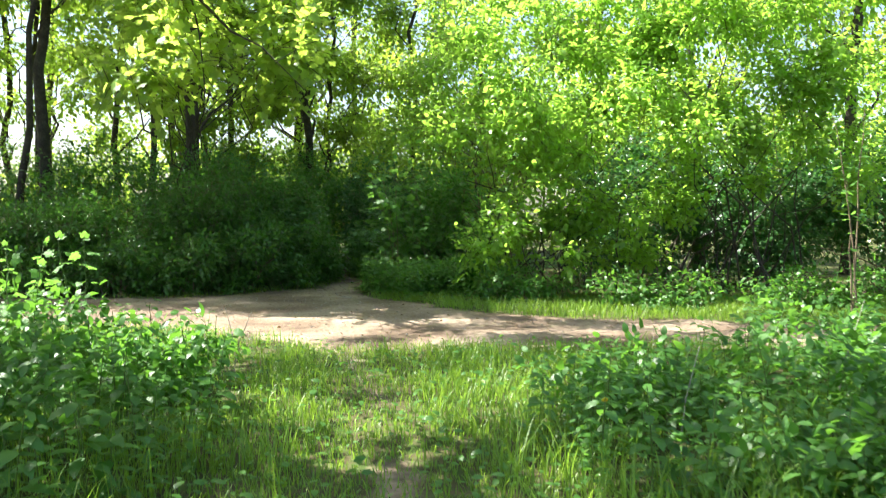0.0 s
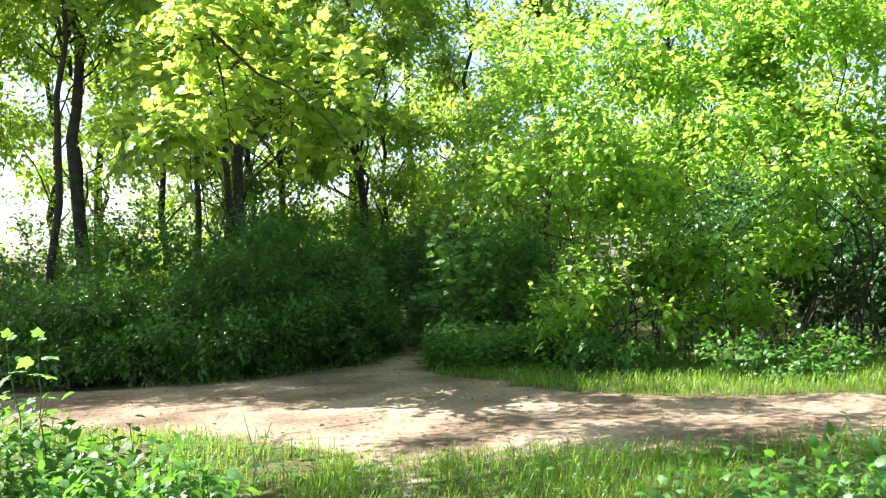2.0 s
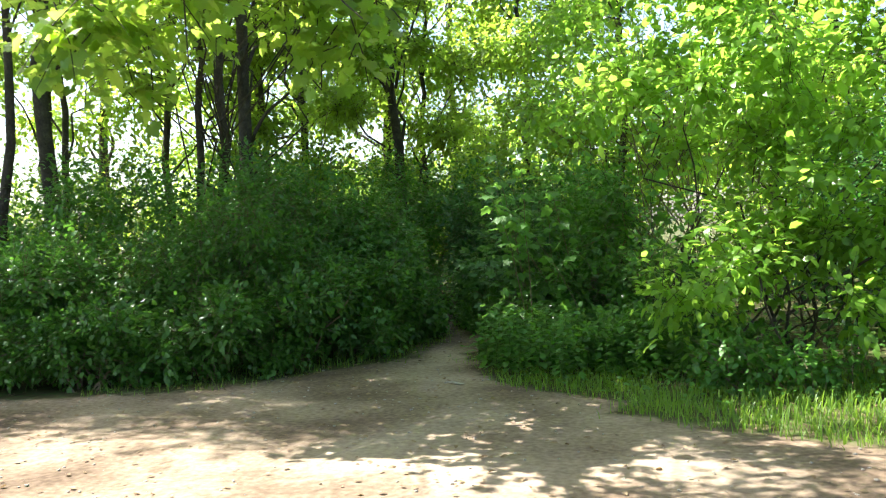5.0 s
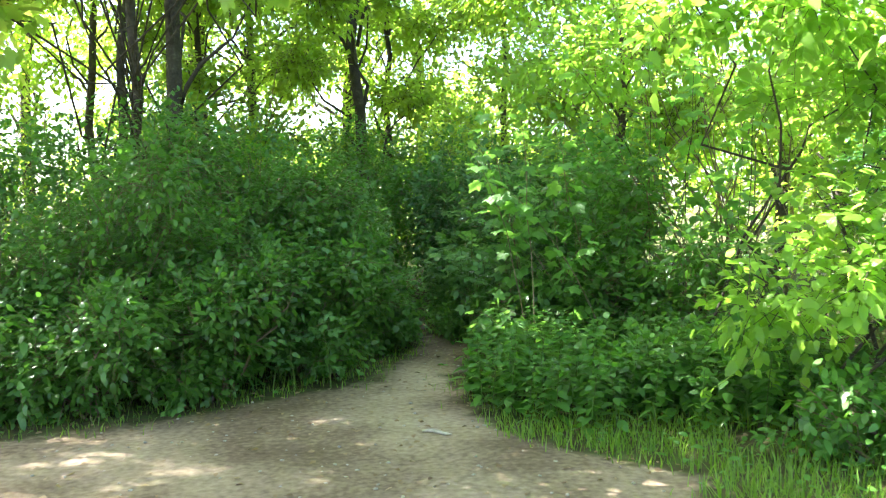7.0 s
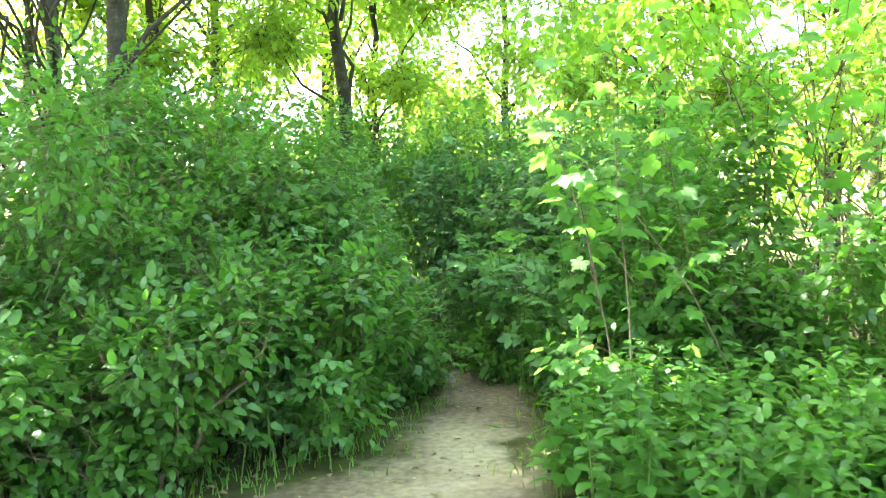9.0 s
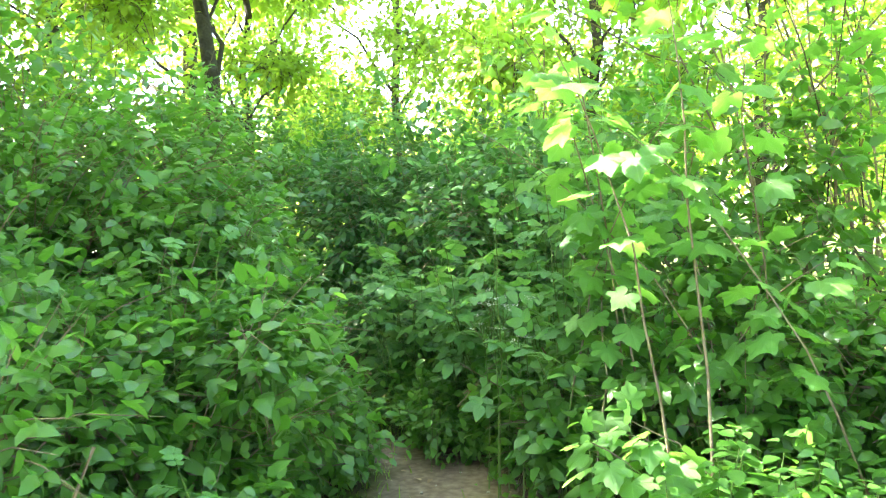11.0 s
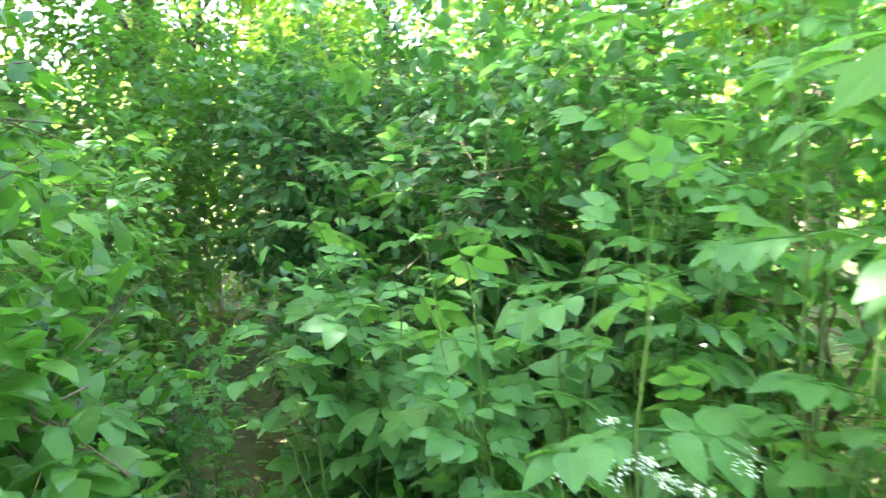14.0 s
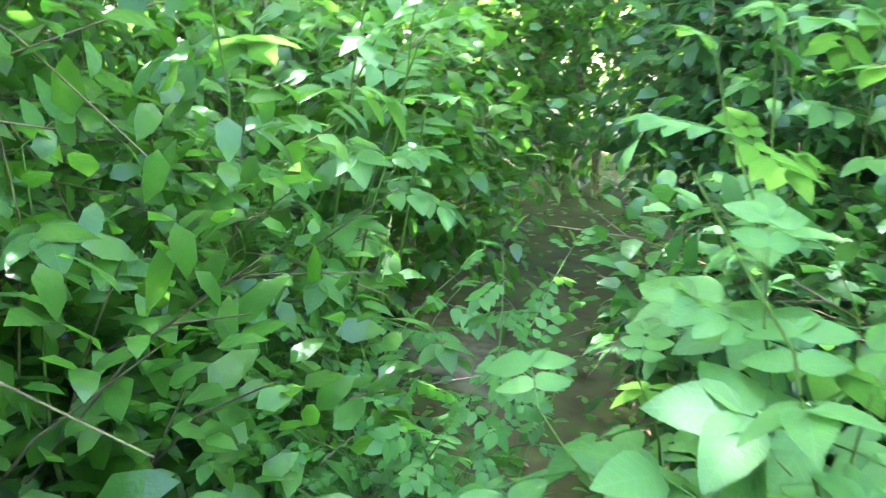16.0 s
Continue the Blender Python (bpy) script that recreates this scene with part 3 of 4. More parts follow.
# the tree beside the start, whose boughs shade the foreground
tree((-4.7, 4.7), 10, 0.11, 3, 3, 1150, 0.13, L_MAPLE, "young maple beside the start of the trail", leaf=MAPLE, per=5, blobs=wall_of_lumps(14, 0.5, 3.9, -0.4, 2.4, 4.6, 8.0, 0.55) + wall_of_lumps(15, -2.8, -0.2, -0.4, 1.7, 4.6, 7.5, 0.6), length=0.5, bough=0.2)

# far woods
fp, fo = blob_points(wall_of_lumps(60, -4, 40, 46, 62, 1, 9, 3.2) + wall_of_lumps(60, -50, -4, 48, 66, 0.5, 5.0, 2.4) + wall_of_lumps(30, 20, 45, 5, 46, 1, 11, 3.5), 8500, 0.4)
tagged(new("far_woods", mesh_of("far_woods", *leaf_spray(fp, fo, 6, 1.2, DIAMOND, 0.55), L_CANOPY)), "light green far edge of the wood", "woods", kind="stuff")


# ---- grass and low plants ----
def blade_mesh(name, spots, height, width, mat):
    n = len(spots)
    a = rng.uniform(0, 2 * np.pi, n)
    d = np.stack([np.cos(a), np.sin(a), np.zeros(n)], 1)
    w = np.stack([-np.sin(a), np.cos(a), np.zeros(n)], 1) * (width * rng.uniform(0.6, 1.2, n))[:, None]
    h = height * rng.uniform(0.4, 1.2, n)[:, None]
    bend = h * rng.uniform(0.1, 0.8, n)[:, None]
    up = np.array((0, 0, 1.0))
    rows = []
    for k in (0, 0.4, 0.75):
        c = spots + up * h * (k - 0.12 * k * k) + d * bend * k * k
        rows += [c - w * (1 - 0.55 * k), c + w * (1 - 0.55 * k)]
    v = np.stack(rows + [spots + up * h * 0.86 + d * bend], 1).reshape(-1, 3)
    t = np.array([(0, 1, 3), (0, 3, 2), (2, 3, 5), (2, 5, 4), (4, 5, 6)])
    return mesh_of(name, v, (t[None] + (np.arange(n) * 7)[:, None, None]).reshape(-1, 3), mat)


def spots_in(n, x0, x1, y0, y1, cut=-0.1, edge=0.0, gap=0.0):
    out = []
    for x, y in zip(rng.uniform(x0, x1, n), rng.uniform(y0, y1, n)):
        if noise.noise((x * 1.4, y * 1.4, 9)) > cut and bareness(x, y) < edge + rng.normal(0, 0.12) and off_trail(np.array([(x, y)]))[0] > gap:
            out.append((x, y, rise(x, y)))
    return np.array(out)


def grass(n, box, height, width, label, cut=-0.15, edge=0.0, gap=0.0):
    tagged(new("grass", blade_mesh("grass", spots_in(n, *box, cut=cut, edge=edge, gap=gap), height, width, L_GRASS)), label, "grass", kind="stuff")


grass(15000, (-5, 4.5, 1.2, 5), 0.34, 0.004, "long green grass in shade and sun beside the trail", -0.15, 0.0, 0.5)
grass(18000, (-1.5, 1.3, 1.2, 8.6), 0.09, 0.004, "short trodden grass on the trail", -0.6, 0.2)
grass(46000, (-7, 7, 5, 9.6), 0.17, 0.004, "short bright green grass along the track", -0.12, 0.0, 0.3)
grass(26000, (-1.2, 8, 9.5, 13.6), 0.15, 0.0045, "sunlit grass verge under the broadleaf trees", -0.6)
grass(9000, (-9, -3, 9.4, 11.8), 0.09, 0.004, "sparse short grass at the track edge", -0.3)
grass(12000, (-5, 0.3, 13, 19), 0.09, 0.004, "shaded grass along the narrow trail", -0.6)

# small leaves of ground ivy and seedlings on the woodland floor
s = np.concatenate([spots_in(10000, -6, 6, 1, 9.2, -0.9, -0.05), spots_in(10000, -5, 6, 12, 24, -0.9, -0.1)])
a = rng.uniform(0, 6.283, len(s))
w = np.stack([np.cos(a), np.sin(a), rng.uniform(-.1, .5, len(s))], 1)
tagged(new("ground_cover", mesh_of("ground_cover", *laid(LEAF, s + np.array((0, 0, 0.03)) + rng.uniform(0, 0.12, (len(s), 1)) * np.array((0, 0, 1.0)), w, np.tile((0, 0, 1.0), (len(s), 1)) + rng.normal(0, .3, (len(s), 3)), rng.uniform(0.03, 0.075, len(s))), L_NETTLE)),
       "low green ground ivy and seedlings on the woodland floor", "ground cover", kind="stuff")


def herb(kind, h, leaves, leaf, size, mat, label, category):
    """An upright herb: a stem, with leaves in opposite pairs that grow smaller upwards."""
    ob = thing(kind, (0, 0, 0), label, category, kind + "s")
    k = leaves // 2
    t = np.linspace(0.18, 1, k).repeat(2)
    a = np.arange(k).repeat(2) * 1.57 + np.tile((0, np.pi), k) + rng.normal(0, .25, 2 * k)
    lean = rng.normal(0, 0.12, 2) * h
    stem_at = lambda q: np.stack([lean[0] * q * q, lean[1] * q * q, h * q], -1)
    pos = stem_at(t)
    way = np.stack([np.cos(a), np.sin(a), rng.uniform(-.45, .25, 2 * k)], 1)
    s = size * (1.1 - 0.6 * t ** 2) * rng.uniform(.8, 1.15, 2 * k)
    part("foliage", mesh_of("foliage", *laid(leaf, pos + way * 0.02, way, np.tile((0, 0, 1.0), (2 * k, 1)) + rng.normal(0, .2, (2 * k, 3)), s), mat), ob)
    q = np.linspace(0, 1, 5)
    part("stem", mesh_of("stem", *tube(stem_at(q) - np.array((0, 0, .03)), 0.005 - 0.003 * q, 4), M_GREENSTEM), ob)
    return ob


def patch(base, spots):
    """Copies of a few herbs at the given spots; the first ones stand at the first spots."""
    for i, (x, y, s) in enumerate(spots):
        b = base[i % len(base)]
        m = Matrix.Translation((x, y, rise(x, y))) @ Matrix.Rotation(rng.uniform(0, 6.28), 4, "Z")
        if i < len(base):
            b.matrix_basis = m @ Matrix.Diagonal((s, s, s, 1))
        else:
            copy_thing(b, m).scale = (s, s, s)


def spread_in(n, cx, cy, rx, ry, s0=0.7, s1=1.15, clear=0.35):
    out = []
    while len(out) < n:
        a, r = rng.uniform(0, 6.283), math.sqrt(rng.uniform())
        x, y = cx + rx * r * math.cos(a), cy + ry * r * math.sin(a)
        if off_trail(np.array([(x, y)]))[0] > clear and bareness(x, y) < 0.0:
            out.append((x, y, rng.uniform(s0, s1)))
    return out


nettles = [herb("nettle", 0.62, 24, OVATE, 0.13, L_NETTLE, "upright green stinging nettle with toothed leaves", "nettle") for i in range(6)]
patch(nettles, spread_in(150, 0.0, 14.3, 1.4, 1.1, 0.65, 1.0) + spread_in(50, -0.5, 15.7, 0.8, 1.0, 0.6, 1.0, 0.5) + spread_in(30, -0.75, 16.7, 0.7, 0.9, 0.7, 1.2, 0.35) + spread_in(25, -2.9, 19.4, .6, 1, .6, 1.1, .4) + spread_in(38, -1.25, 17.6, .6, 1.0, .7, 1.2, .34) + spread_in(35, -2.5, 17.4, .5, 1.1, .6, 1.2, .34))
weeds = [herb("weed", 0.5, 20, LEAF, 0.11, L_NETTLE, "leafy green weed at the trail side", "weed") for i in range(6)]
patch(weeds, spread_in(120, 2.2, 5.0, 1.7, 1.9, 0.6, 1.2, 0.55) + spread_in(80, -2.4, 4.8, 1.2, 1.8, 0.7, 1.3, 0.7) + spread_in(30, -2.8, 6.4, .8, .7, .8, 1.3) + spread_in(30, 3.5, 7.2, 1.6, .6, .6, 1.1))

for x, y, w, d, h, n in [(0.0, 14.2, 1.5, 1.3, 0.6, 800), (0.9, 14.0, 1.4, 1.2, 0.65, 700)]:
    shrub("bramble", (x, y), mound(w, d, h, 6), n, LEAF, 0.075, L_NETTLE, "green bramble low among the nettles", "bramble", stems=5, per=6, stem_r=0.006, group="brambles", clear=0.9, stem_mat=M_GREENSTEM)
# bramble and nettle clumps beside the start
for x, y, w, d, h, n in [(1.4, 5.7, 1.5, 1.3, 0.45, 420), (2.9, 5.2, 1.8, 1.6, 0.65, 520), (1.7, 3.8, 1.3, 1.2, 0.4, 340), (3.3, 6.8, 1.8, 1.2, 0.6, 420),
                         (-2.0, 6.0, 1.2, 1.1, 0.6, 420), (-3.0, 6.5, 1.4, 1.2, 0.85, 520), (-2.6, 4.4, 1.4, 1.5, 0.75, 480), (-4.3, 5.4, 1.8, 1.6, 1.3, 620)]:
    shrub("bramble", (x, y), mound(w, d, h, 5), n, LEAF, 0.08, L_NETTLE, "low green bramble clump in the grass", "bramble", stems=5, per=6, stem_r=0.006, group="brambles", clear=0.35, stem_mat=M_GREENSTEM)

# taller understorey behind the bank
for x, y, w, d, h, n, mat in [(-5.6, 23.2, 3, 3, 5.2, 1500, L_CANOPY), (-1.6, 26.4, 3.6, 3, 6.5, 1900, L_CANOPY), (-9, 21, 3, 3, 3.6, 1100, L_CANOPY), (-12, 24, 4, 3, 4.2, 1100, L_BRIGHT), (-16, 20, 4, 3, 3.6, 900, L_BRIGHT)]:
    shrub("shrub", (x, y), mound(w, d, h, 10), n, LEAF, 0.1, mat, "tall light green understorey shrub among the trees", group="understorey shrubs", per=6, length=0.35, shell=0.45)
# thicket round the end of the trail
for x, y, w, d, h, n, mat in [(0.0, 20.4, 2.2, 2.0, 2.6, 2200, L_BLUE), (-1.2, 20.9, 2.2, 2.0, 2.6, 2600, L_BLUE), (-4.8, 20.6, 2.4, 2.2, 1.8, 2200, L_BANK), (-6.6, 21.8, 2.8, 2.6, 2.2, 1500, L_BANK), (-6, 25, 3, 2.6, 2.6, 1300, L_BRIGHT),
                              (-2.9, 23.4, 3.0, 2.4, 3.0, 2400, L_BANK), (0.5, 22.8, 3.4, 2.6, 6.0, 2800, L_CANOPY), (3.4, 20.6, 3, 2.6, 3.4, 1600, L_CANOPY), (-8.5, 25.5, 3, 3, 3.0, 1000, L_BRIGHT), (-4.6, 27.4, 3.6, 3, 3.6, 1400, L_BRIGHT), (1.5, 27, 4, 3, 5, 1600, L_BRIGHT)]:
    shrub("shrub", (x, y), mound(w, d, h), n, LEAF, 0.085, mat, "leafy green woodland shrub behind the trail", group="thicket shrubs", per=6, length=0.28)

# ---- plants beside the narrow trail, leaf by leaf ----
def veined(name, shape, mat, template):
    """A leaf mesh that knows, at each point, how far across and along its blade it lies."""
    me = mesh_of(name, *shape, mat, True)
    n, k = len(shape[0]), len(template[0])
    for key, axis in (("across", 0), ("along", 1)):
        v = np.full(n, 0.3, np.float32)
        full = n // k * k
        v[:full] = np.tile(template[0][:, axis], n // k)
        me.attributes.new(key, "FLOAT", "POINT").data.foreach_set("value", v)
    return me


ELDER_LEAVES = [veined("elder_leaf", compound_leaf(p, LEAFLET, s, stalk=k), V_ELDER, LEAFLET) for p, s, k in ((2, 0.5, 0.3), (2, 0.46, 0.34), (3, 0.4, 0.2), (2, 0.54, 0.28), (3, 0.36, 0.24))]


def stalked(template, stalk=0.55):
    """A leaf blade on its thin stalk."""
    v, f = template
    return joined([(v + np.array((0, stalk, 0.0)), f), tube([(0, 0, 0), (0, stalk * 0.6, 0.02), (0, stalk + 0.1, 0.01)], [0.012, 0.009, 0.007], 3)])


MAPLE_LEAVES = [veined("maple_leaf", stalked((MAPLE[0] * np.array((k, 1, 1)) + np.array((0, 0, 0.03)) * rng.normal(size=(len(MAPLE[0]), 1)), MAPLE[1])), V_MAPLE, MAPLE) for k in (1.0, 0.92, 1.08)]
SMALL_LEAVES = [mesh_of("small_leaf", *compound_leaf(p, OVATE, 0.3, 0.2), L_ELDER, True) for p in (3, 4)]


def leafy(name, at, tips, leaves, per, size, label, category, foot=0.12, stem_r=0.012, stem_mat=None, start=0.25, group="", clear=0.3, hang=0.25, gather=0.0):
    """A young shrub whose leaves can be told apart: a stem to every tip, with leaves in opposite pairs along it."""
    x, y = at
    root = np.array((x, y, rise(x, y)))
    ob = thing(name, root, label, category, group)
    for tip in tips:
        tip = np.array(tip, float) - root
        base = np.array((rng.normal(0, foot) + gather * tip[0], rng.normal(0, foot) + gather * tip[1], -0.04))
        n = 9
        t = np.linspace(0, 1, n)[:, None]
        bow = np.array((base[0] * 0.65 + tip[0] * 0.35, base[1] * 0.65 + tip[1] * 0.35, tip[2] * 0.75))
        p = (1 - t) ** 2 * base + 2 * t * (1 - t) * bow + t * t * tip
        p += rng.normal(0, 0.012, p.shape) * np.sin(np.pi * t)
        part("stem", mesh_of("stem", *tube(p, stem_r * (1 - 0.75 * t[:, 0]), 6), stem_mat or M_GREENSTEM, True), ob)
        for k in range(per):
            q = start + (1 - start) * (k // 2 + 1) / ((per + 1) // 2)
            i = min(int(q * (n - 1)), n - 2)
            g = q * (n - 1) - i
            pos = p[i] * (1 - g) + p[i + 1] * g
            along = unit(p[i + 1] - p[i])
            turn = (k // 2) * 1.57 + (k % 2) * math.pi + rng.normal(0, .3)
            if q > 0.99 and k % 2:
                turn, hang_now = turn + 0.8, -1.6
            else:
                hang_now = hang
            way = np.array((math.cos(turn), math.sin(turn), rng.uniform(-0.6, 0.35) - hang_now)) + along * (0.25 + 0.5 * (q > 0.95))
            s = size * rng.uniform(0.7, 1.1) * (1.0 if q < 0.95 else 0.7)
            mid = pos + root + unit(way) * s * 0.5
            head = mid[2] > 1.22
            if off_trail(mid[None], 12)[0] < (max(clear, 0.36 + s * 0.3) if head else max(clear, 0.2 + s * 0.4)) or mid[2] < 0.25:
                continue
            yv = unit(way)
            xv = unit(np.cross(yv, np.array((0, 0.05, 1.0)) + rng.normal(0, .32, 3)))
            zv = np.cross(xv, yv)
            leaf = part("leaf", leaves[rng.integers(len(leaves))], ob)
            leaf.matrix_basis = Matrix([(*(s * c), d) for c, d in zip(np.stack([xv, yv, zv], 1), pos)] + [(0, 0, 0, 1)])
    return ob


def tips_in(n, x0, x1, y0, y1, z0, z1):
    return [(rng.uniform(x0, x1), rng.uniform(y0, y1), rng.uniform(z0, z1)) for i in range(n)]


# the maple sapling with the leaning pale stem
leafy("maple_sapling", (-0.76, 15.38), [(-1.3, 15.5, 2.1)] + tips_in(1, -1.0, -0.6, 15.5, 15.9, 1.8, 2.5) + tips_in(3, -1.3, -0.95, 15.25, 15.55, 0.5, 0.95), MAPLE_LEAVES, 14, 0.135, "maple sapling with a leaning pale stem beside the trail", "sapling", stem_mat=M_TWIG, clear=0.5, group="maple saplings", hang=0.6, stem_r=0.007, start=0.35)
leafy("maple_sapling", (-0.6, 16.0), tips_in(11, -1.5, -0.3, 15.4, 16.6, 1.3, 2.7), MAPLE_LEAVES, 17, 0.14, "maple sapling with broad light green lobed leaves", "sapling", stem_mat=M_TWIG, clear=0.42, group="maple saplings", hang=0.6, stem_r=0.006, foot=0.3, start=0.15)
leafy("maple_sapling", (0.6, 16.5), tips_in(16, -0.5, 1.6, 15.6, 17.4, 1.4, 3.8), MAPLE_LEAVES, 18, 0.145, "tall maple sapling with light green lobed leaves", "sapling", stem_mat=M_BARK, group="maple saplings", hang=0.6, stem_r=0.006, foot=0.35, start=0.15)
# the many-stemmed hazel beside it
shrub("hazel", (1.4, 18.0), wall_of_lumps(36, -2.3, 1.6, -1.2, 1.6, 1.6, 6.0, 0.6), 3400, LEAF, 0.1, L_BRIGHT, "many-stemmed hazel with pale upright stems and thin leaves", "shrub", stems=24, per=5, stem_r=0.014, bare_foot=0.7, length=0.3, clear=0.6)
# elders that close in on the trail
EL = dict(group="elders", hang=0.05, stem_r=0.005, foot=0.1, gather=0.6, start=0.08)
leafy("elder", (-0.95, 16.55), tips_in(14, -1.45, -0.7, 16.1, 16.95, 0.8, 2.0), ELDER_LEAVES, 10, 0.2, "upright young elder with broad pale leaflets close to the trail", "elder", clear=0.3, **EL)
leafy("elder", (-1.15, 17.3), tips_in(22, -1.7, -0.85, 16.9, 17.75, 0.7, 1.6), ELDER_LEAVES, 11, 0.185, "young elder with toothed paired leaflets beside the trail", "elder", clear=0.2, **EL)
leafy("elder", (-1.35, 18.1), tips_in(18, -2.0, -1.1, 17.75, 18.7, 0.6, 1.6) + tips_in(8, -2.05, -1.65, 17.6, 18.0, 0.95, 1.36) + tips_in(6, -1.95, -1.55, 17.4, 17.75, 0.7, 1.05), ELDER_LEAVES, 11, 0.185, "young elder with pale green leaflets leaning over the trail", "elder", clear=0.3, **EL)
leafy("elder", (-0.6, 17.8), tips_in(20, -1.4, 0.3, 16.9, 19.0, 1.3, 2.8), ELDER_LEAVES, 11, 0.2, "tall young elder with toothed paired leaflets", "elder", **EL)
leafy("elder", (-2.65, 17.3), tips_in(24, -3.0, -2.3, 16.4, 18.1, 0.6, 1.3), ELDER_LEAVES, 11, 0.175, "young elder with broad leaflets at the trail side", "elder", clear=0.3, **EL)
leafy("elder", (-2.95, 18.6), tips_in(28, -3.7, -2.5, 17.9, 19.6, 0.6, 1.9), ELDER_LEAVES, 11, 0.175, "young elder in shade with broad leaflets", "elder", clear=0.25, **EL)
leafy("rose_sapling", (-2.35, 18.2), tips_in(24, -2.75, -2.1, 17.8, 18.9, 0.45, 1.0), SMALL_LEAVES, 14, 0.12, "low wild rose with small paired leaflets", "wild rose", stem_r=0.004, clear=0.1)
leafy("elder", (-1.0, 19.6), tips_in(20, -2.1, -0.2, 19.0, 20.5, 1.1, 3.0), ELDER_LEAVES, 10, 0.22, "tall elder over the dark end of the trail", "elder", clear=0.3, **EL)
for x, y, w, d, h, n in [(-2.15, 16.75, 0.8, 0.8, 0.62, 700), (-2.05, 17.4, 0.9, 0.8, 0.7, 700), (-1.45, 17.2, 0.7, 0.7, 0.5, 500)]:
    shrub("bramble", (x, y), mound(w, d, h, 5), n, LEAF, 0.06, L_NETTLE, "low green bramble spilling over the trail edge", "bramble", stems=4, per=6, stem_r=0.005, group="brambles", clear=0.14, stem_mat=M_GREENSTEM)
leafy("elder", (-2.85, 15.2), tips_in(18, -3.2, -2.5, 14.7, 15.8, 0.5, 1.5), ELDER_LEAVES, 11, 0.15, "young elder in front of the shady bank", "elder", clear=0.4, **EL)
leafy("elder", (-2.75, 16.2), tips_in(18, -3.0, -2.35, 15.7, 16.7, 0.5, 1.5), ELDER_LEAVES, 11, 0.15, "young elder in front of the shady bank", "elder", clear=0.4, **EL)
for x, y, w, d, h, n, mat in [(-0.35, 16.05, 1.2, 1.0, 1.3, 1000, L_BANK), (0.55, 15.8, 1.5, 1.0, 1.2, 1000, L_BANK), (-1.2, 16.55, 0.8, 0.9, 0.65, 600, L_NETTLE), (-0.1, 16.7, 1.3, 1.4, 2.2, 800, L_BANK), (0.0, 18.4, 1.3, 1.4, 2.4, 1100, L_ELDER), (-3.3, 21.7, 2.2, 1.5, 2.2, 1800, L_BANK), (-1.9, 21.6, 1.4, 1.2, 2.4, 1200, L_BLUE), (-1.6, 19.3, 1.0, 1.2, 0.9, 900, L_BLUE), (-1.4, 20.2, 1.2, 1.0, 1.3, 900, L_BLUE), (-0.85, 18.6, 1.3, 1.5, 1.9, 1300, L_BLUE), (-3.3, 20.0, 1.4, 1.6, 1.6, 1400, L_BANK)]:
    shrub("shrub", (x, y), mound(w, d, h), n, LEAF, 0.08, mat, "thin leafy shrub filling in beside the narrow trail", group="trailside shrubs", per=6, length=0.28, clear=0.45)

# cow parsley in white flower
M_WHITE = rough_material("white_floret", [(0.3, (0.7, 0.72, 0.62)), (0.7, (0.82, 0.82, 0.76))], 30, 80, 0.2, 0.7)
for x, y, h in [(-1.4, 16.45, 0.95), (-1.33, 16.55, 0.9), (-1.25, 16.45, 0.92), (-1.42, 16.6, 0.82), (-1.3, 16.35, 0.8)]:
    parsley = thing("cow_parsley", (x, y, rise(x, y)), "slender cow parsley with small white flower heads", "wild flower", "cow parsley")
    part("stem", mesh_of("stem", *tube([(0, 0, -0.02), (0.02, 0.01, h * 0.5), (0.0, 0.02, h)], [0.004, 0.003, 0.0015], 5), M_GREENSTEM), parsley)
    for j in range(5):
        a, r = j * 1.26 + rng.uniform(0, .5), rng.uniform(0.03, 0.09)
        end = (r * math.cos(a), 0.02 + r * math.sin(a), h + rng.uniform(-0.02, 0.05))
        part("ray", mesh_of("ray", *tube([(0, 0.02, h - 0.08), end], [0.0014, 0.001], 3), M_GREENSTEM), parsley)
        spot = np.array(end) + rng.normal(0, 0.011, (22, 3)) * np.array((1, 1, 0.35))
        part("umbel", mesh_of("umbel", *laid(DIAMOND, spot, rng.normal(0, 1, (22, 3)) * np.array((1, 1, 0.2)), np.tile((0.01, 0.02, 1.0), (22, 1)), rng.uniform(0.006, 0.011, 22)), M_WHITE), parsley, "tiny white florets")
# seedlings and stalks beside the start
leafy("maple_seedling", (-2.95, 6.45), tips_in(7, -3.25, -2.6, 6.2, 6.8, 0.7, 1.3), MAPLE_LEAVES, 12, 0.085, "sunlit maple seedling above the low brambles", "seedling", foot=0.15, stem_r=0.006, hang=0.2)
leafy("maple_seedling", (2.2, 6.2), tips_in(6, 1.8, 2.6, 5.9, 6.6, 0.55, 0.95), MAPLE_LEAVES, 12, 0.085, "pale maple seedling standing in the weeds", "seedling", foot=0.15, stem_r=0.006, hang=0.2)
leafy("maple_seedling", (-3.2, 3.9), tips_in(7, -3.5, -2.0, 3.4, 4.4, 0.55, 0.95), MAPLE_LEAVES, 12, 0.09, "maple seedling in the long grass", "seedling", foot=0.15, stem_r=0.006, hang=0.2)
leafy("sapling", (5.1, 10.9), [(4.9, 11.0, 2.7), (5.25, 10.85, 2.9), (5.0, 10.8, 1.9)], MAPLE_LEAVES, 12, 0.09, "thin pale sapling with few leaves at the track edge", "sapling", stem_mat=M_TWIG, stem_r=0.013, foot=0.05)
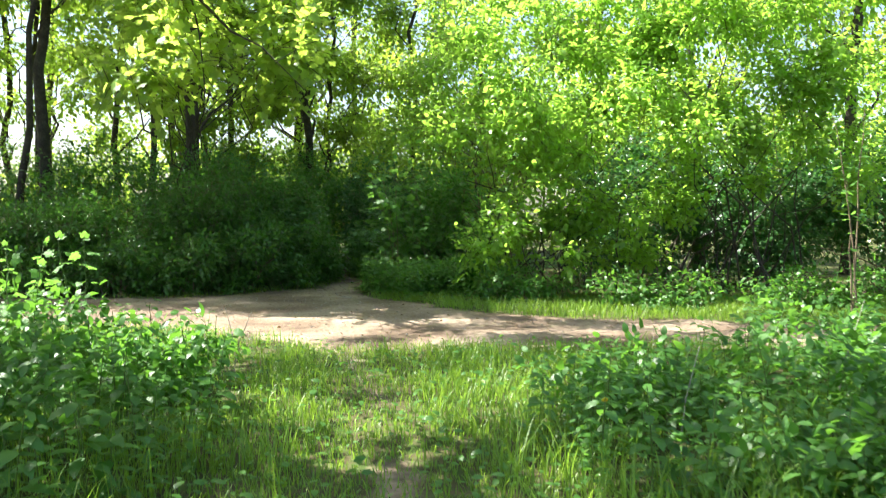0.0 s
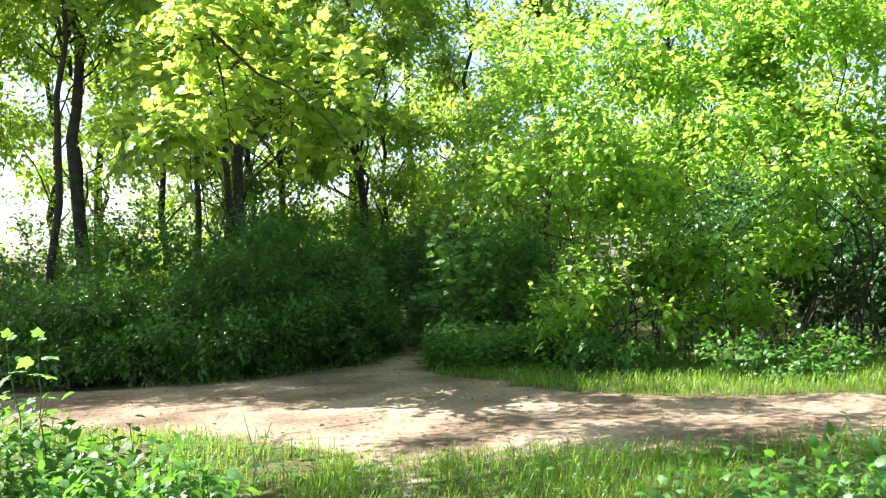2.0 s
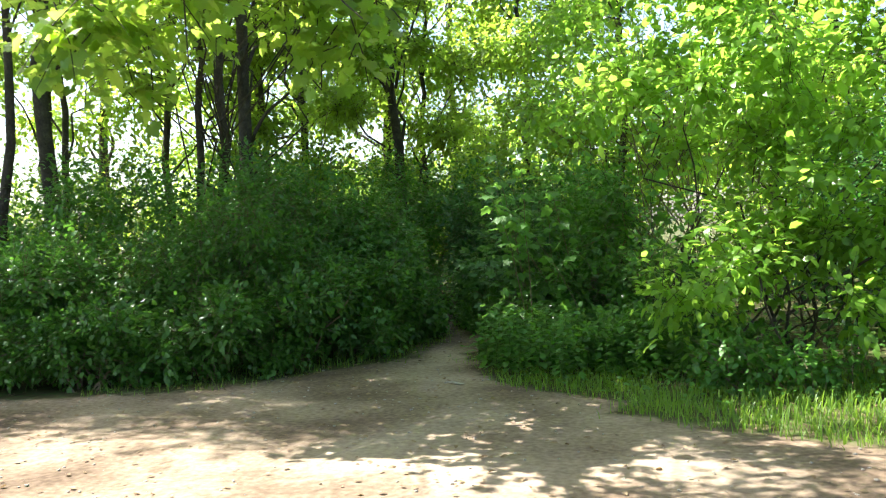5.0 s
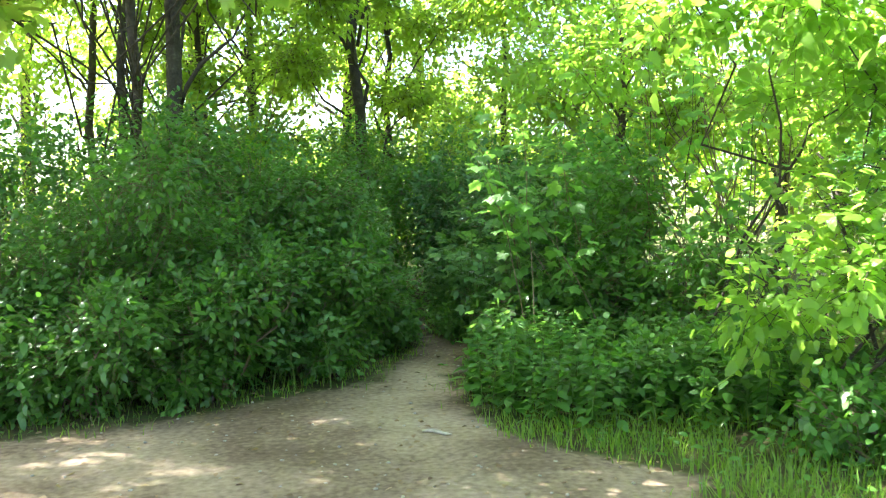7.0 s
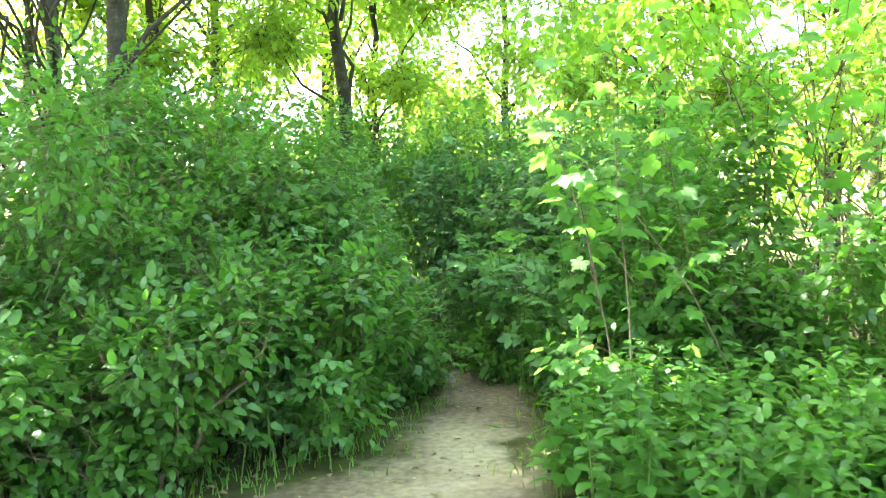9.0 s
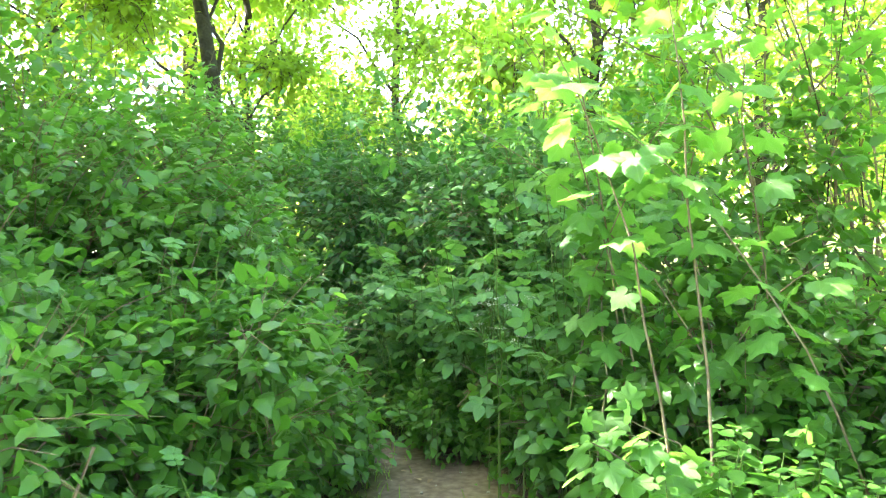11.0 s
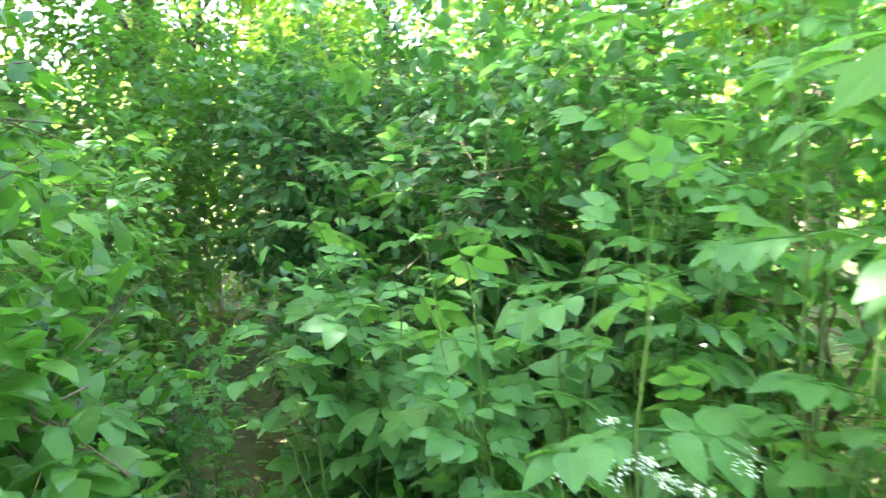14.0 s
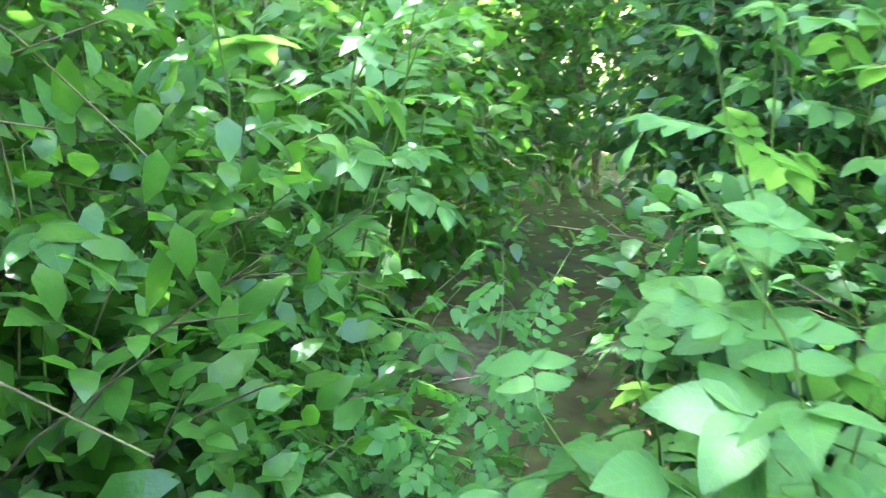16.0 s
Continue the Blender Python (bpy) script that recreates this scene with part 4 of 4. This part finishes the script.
for x, y, h, dx in [(2.55, 5.6, 0.75, 0.2), (2.62, 5.62, 0.62, -0.16), (1.35, 4.9, 0.55, 0.12), (3.1, 4.6, 0.6, -0.2), (-1.75, 7.2, 0.5, 0.15), (-1.9, 7.9, 0.45, -0.1)]:
    stalk = thing("dead_stalk", (x, y, rise(x, y)), "dry tan dead stalk leaning among the weeds", "stalk", "dead stalks")
    part("stem", mesh_of("stem", *tube([(0, 0, -0.02), (dx * 0.3, 0.02, h * 0.45), (dx, 0.05, h)], [0.005, 0.004, 0.002], 5), M_PEBBLE), stalk)
dandelion = thing("dandelion", (0.8, 4.35, rise(0.8, 4.35)), "yellow dandelion flower among the weeds", "flower")
part("stem", mesh_of("stem", *tube([(0, 0, -0.02), (0.01, 0, 0.2), (0.02, 0.01, 0.36)], [0.004, 0.0035, 0.003], 5), M_GREENSTEM), dandelion)
petals = np.arange(26) * 2.4
tilt = np.linspace(0.15, 1.3, 26)
part("flower_head", mesh_of("flower_head", *laid(DIAMOND, np.tile((0.02, 0.01, 0.36), (26, 1)), np.stack([np.cos(petals) * np.sin(tilt), np.sin(petals) * np.sin(tilt), np.cos(tilt)], 1), np.tile((0.01, 0.02, 1.0), (26, 1)) + rng.normal(0, .1, (26, 3)), np.full(26, 0.024)),
     rough_material("yellow_petal", [(0.3, (0.7, 0.45, 0.01)), (0.7, (0.85, 0.62, 0.02))], 20, 60, 0.2, 0.7)), dandelion, "bright yellow petals")

# ---- small things on the track ----
stick = thing("stick", (-1.5, 13.36, rise(-1.5, 13.36) + 0.02), "short pale dry stick lying on the earth", "stick")
part("wood", mesh_of("wood", *tube([(-.09, .05, 0), (-.02, .02, .01), (.05, -.02, 0), (.1, -.06, .005)], [.009, .012, .011, .006], 6), M_PEBBLE, True), stick)
PEBBLE = bmesh.new()
bmesh.ops.create_icosphere(PEBBLE, subdivisions=1, radius=1.0)
for v in PEBBLE.verts:
    v.co = Vector((v.co.x * 1.2, v.co.y * 0.9, v.co.z * 0.55)) * (1 + 0.25 * noise.noise(v.co * 1.7))
PEBBLE.faces.ensure_lookup_table()
pv, pf = np.array([v.co for v in PEBBLE.verts]), np.array([[v.index for v in f.verts] for f in PEBBLE.faces])
PEBBLE.free()
spots = np.array([(x, y, rise(x, y) + 0.012) for x, y in zip(rng.uniform(-6, 4, 1500), rng.uniform(8.5, 18, 1500)) if bareness(x, y) > 0])
a = rng.uniform(0, 6.283, len(spots))
way = np.stack([np.cos(a), np.sin(a), 0 * a], 1)
tagged(new("gravel", mesh_of("gravel", *laid((pv, pf), spots, way, np.tile((0, 0, 1.0), (len(spots), 1)), rng.uniform(0.004, 0.014, len(spots))), M_PEBBLE)), "scattered small pale stones on the earth track", "gravel", kind="stuff")
spots = np.array([(x, y, rise(x, y) + 0.02) for x, y in zip(rng.uniform(-7, 6, 4200), rng.uniform(8.3, 21, 4200))])
a = rng.uniform(0, 6.283, len(spots))
way = np.stack([np.cos(a), np.sin(a), rng.uniform(-.1, .2, len(spots))], 1)
tagged(new("fallen_leaves", mesh_of("fallen_leaves", *laid(OVATE, spots, way, np.tile((0, 0, 1.0), (len(spots), 1)) + rng.normal(0, .25, (len(spots), 3)), rng.uniform(0.02, 0.055, len(spots))), L_DRY)), "scattered dry brown leaves on the earth", "fallen leaves", kind="stuff")
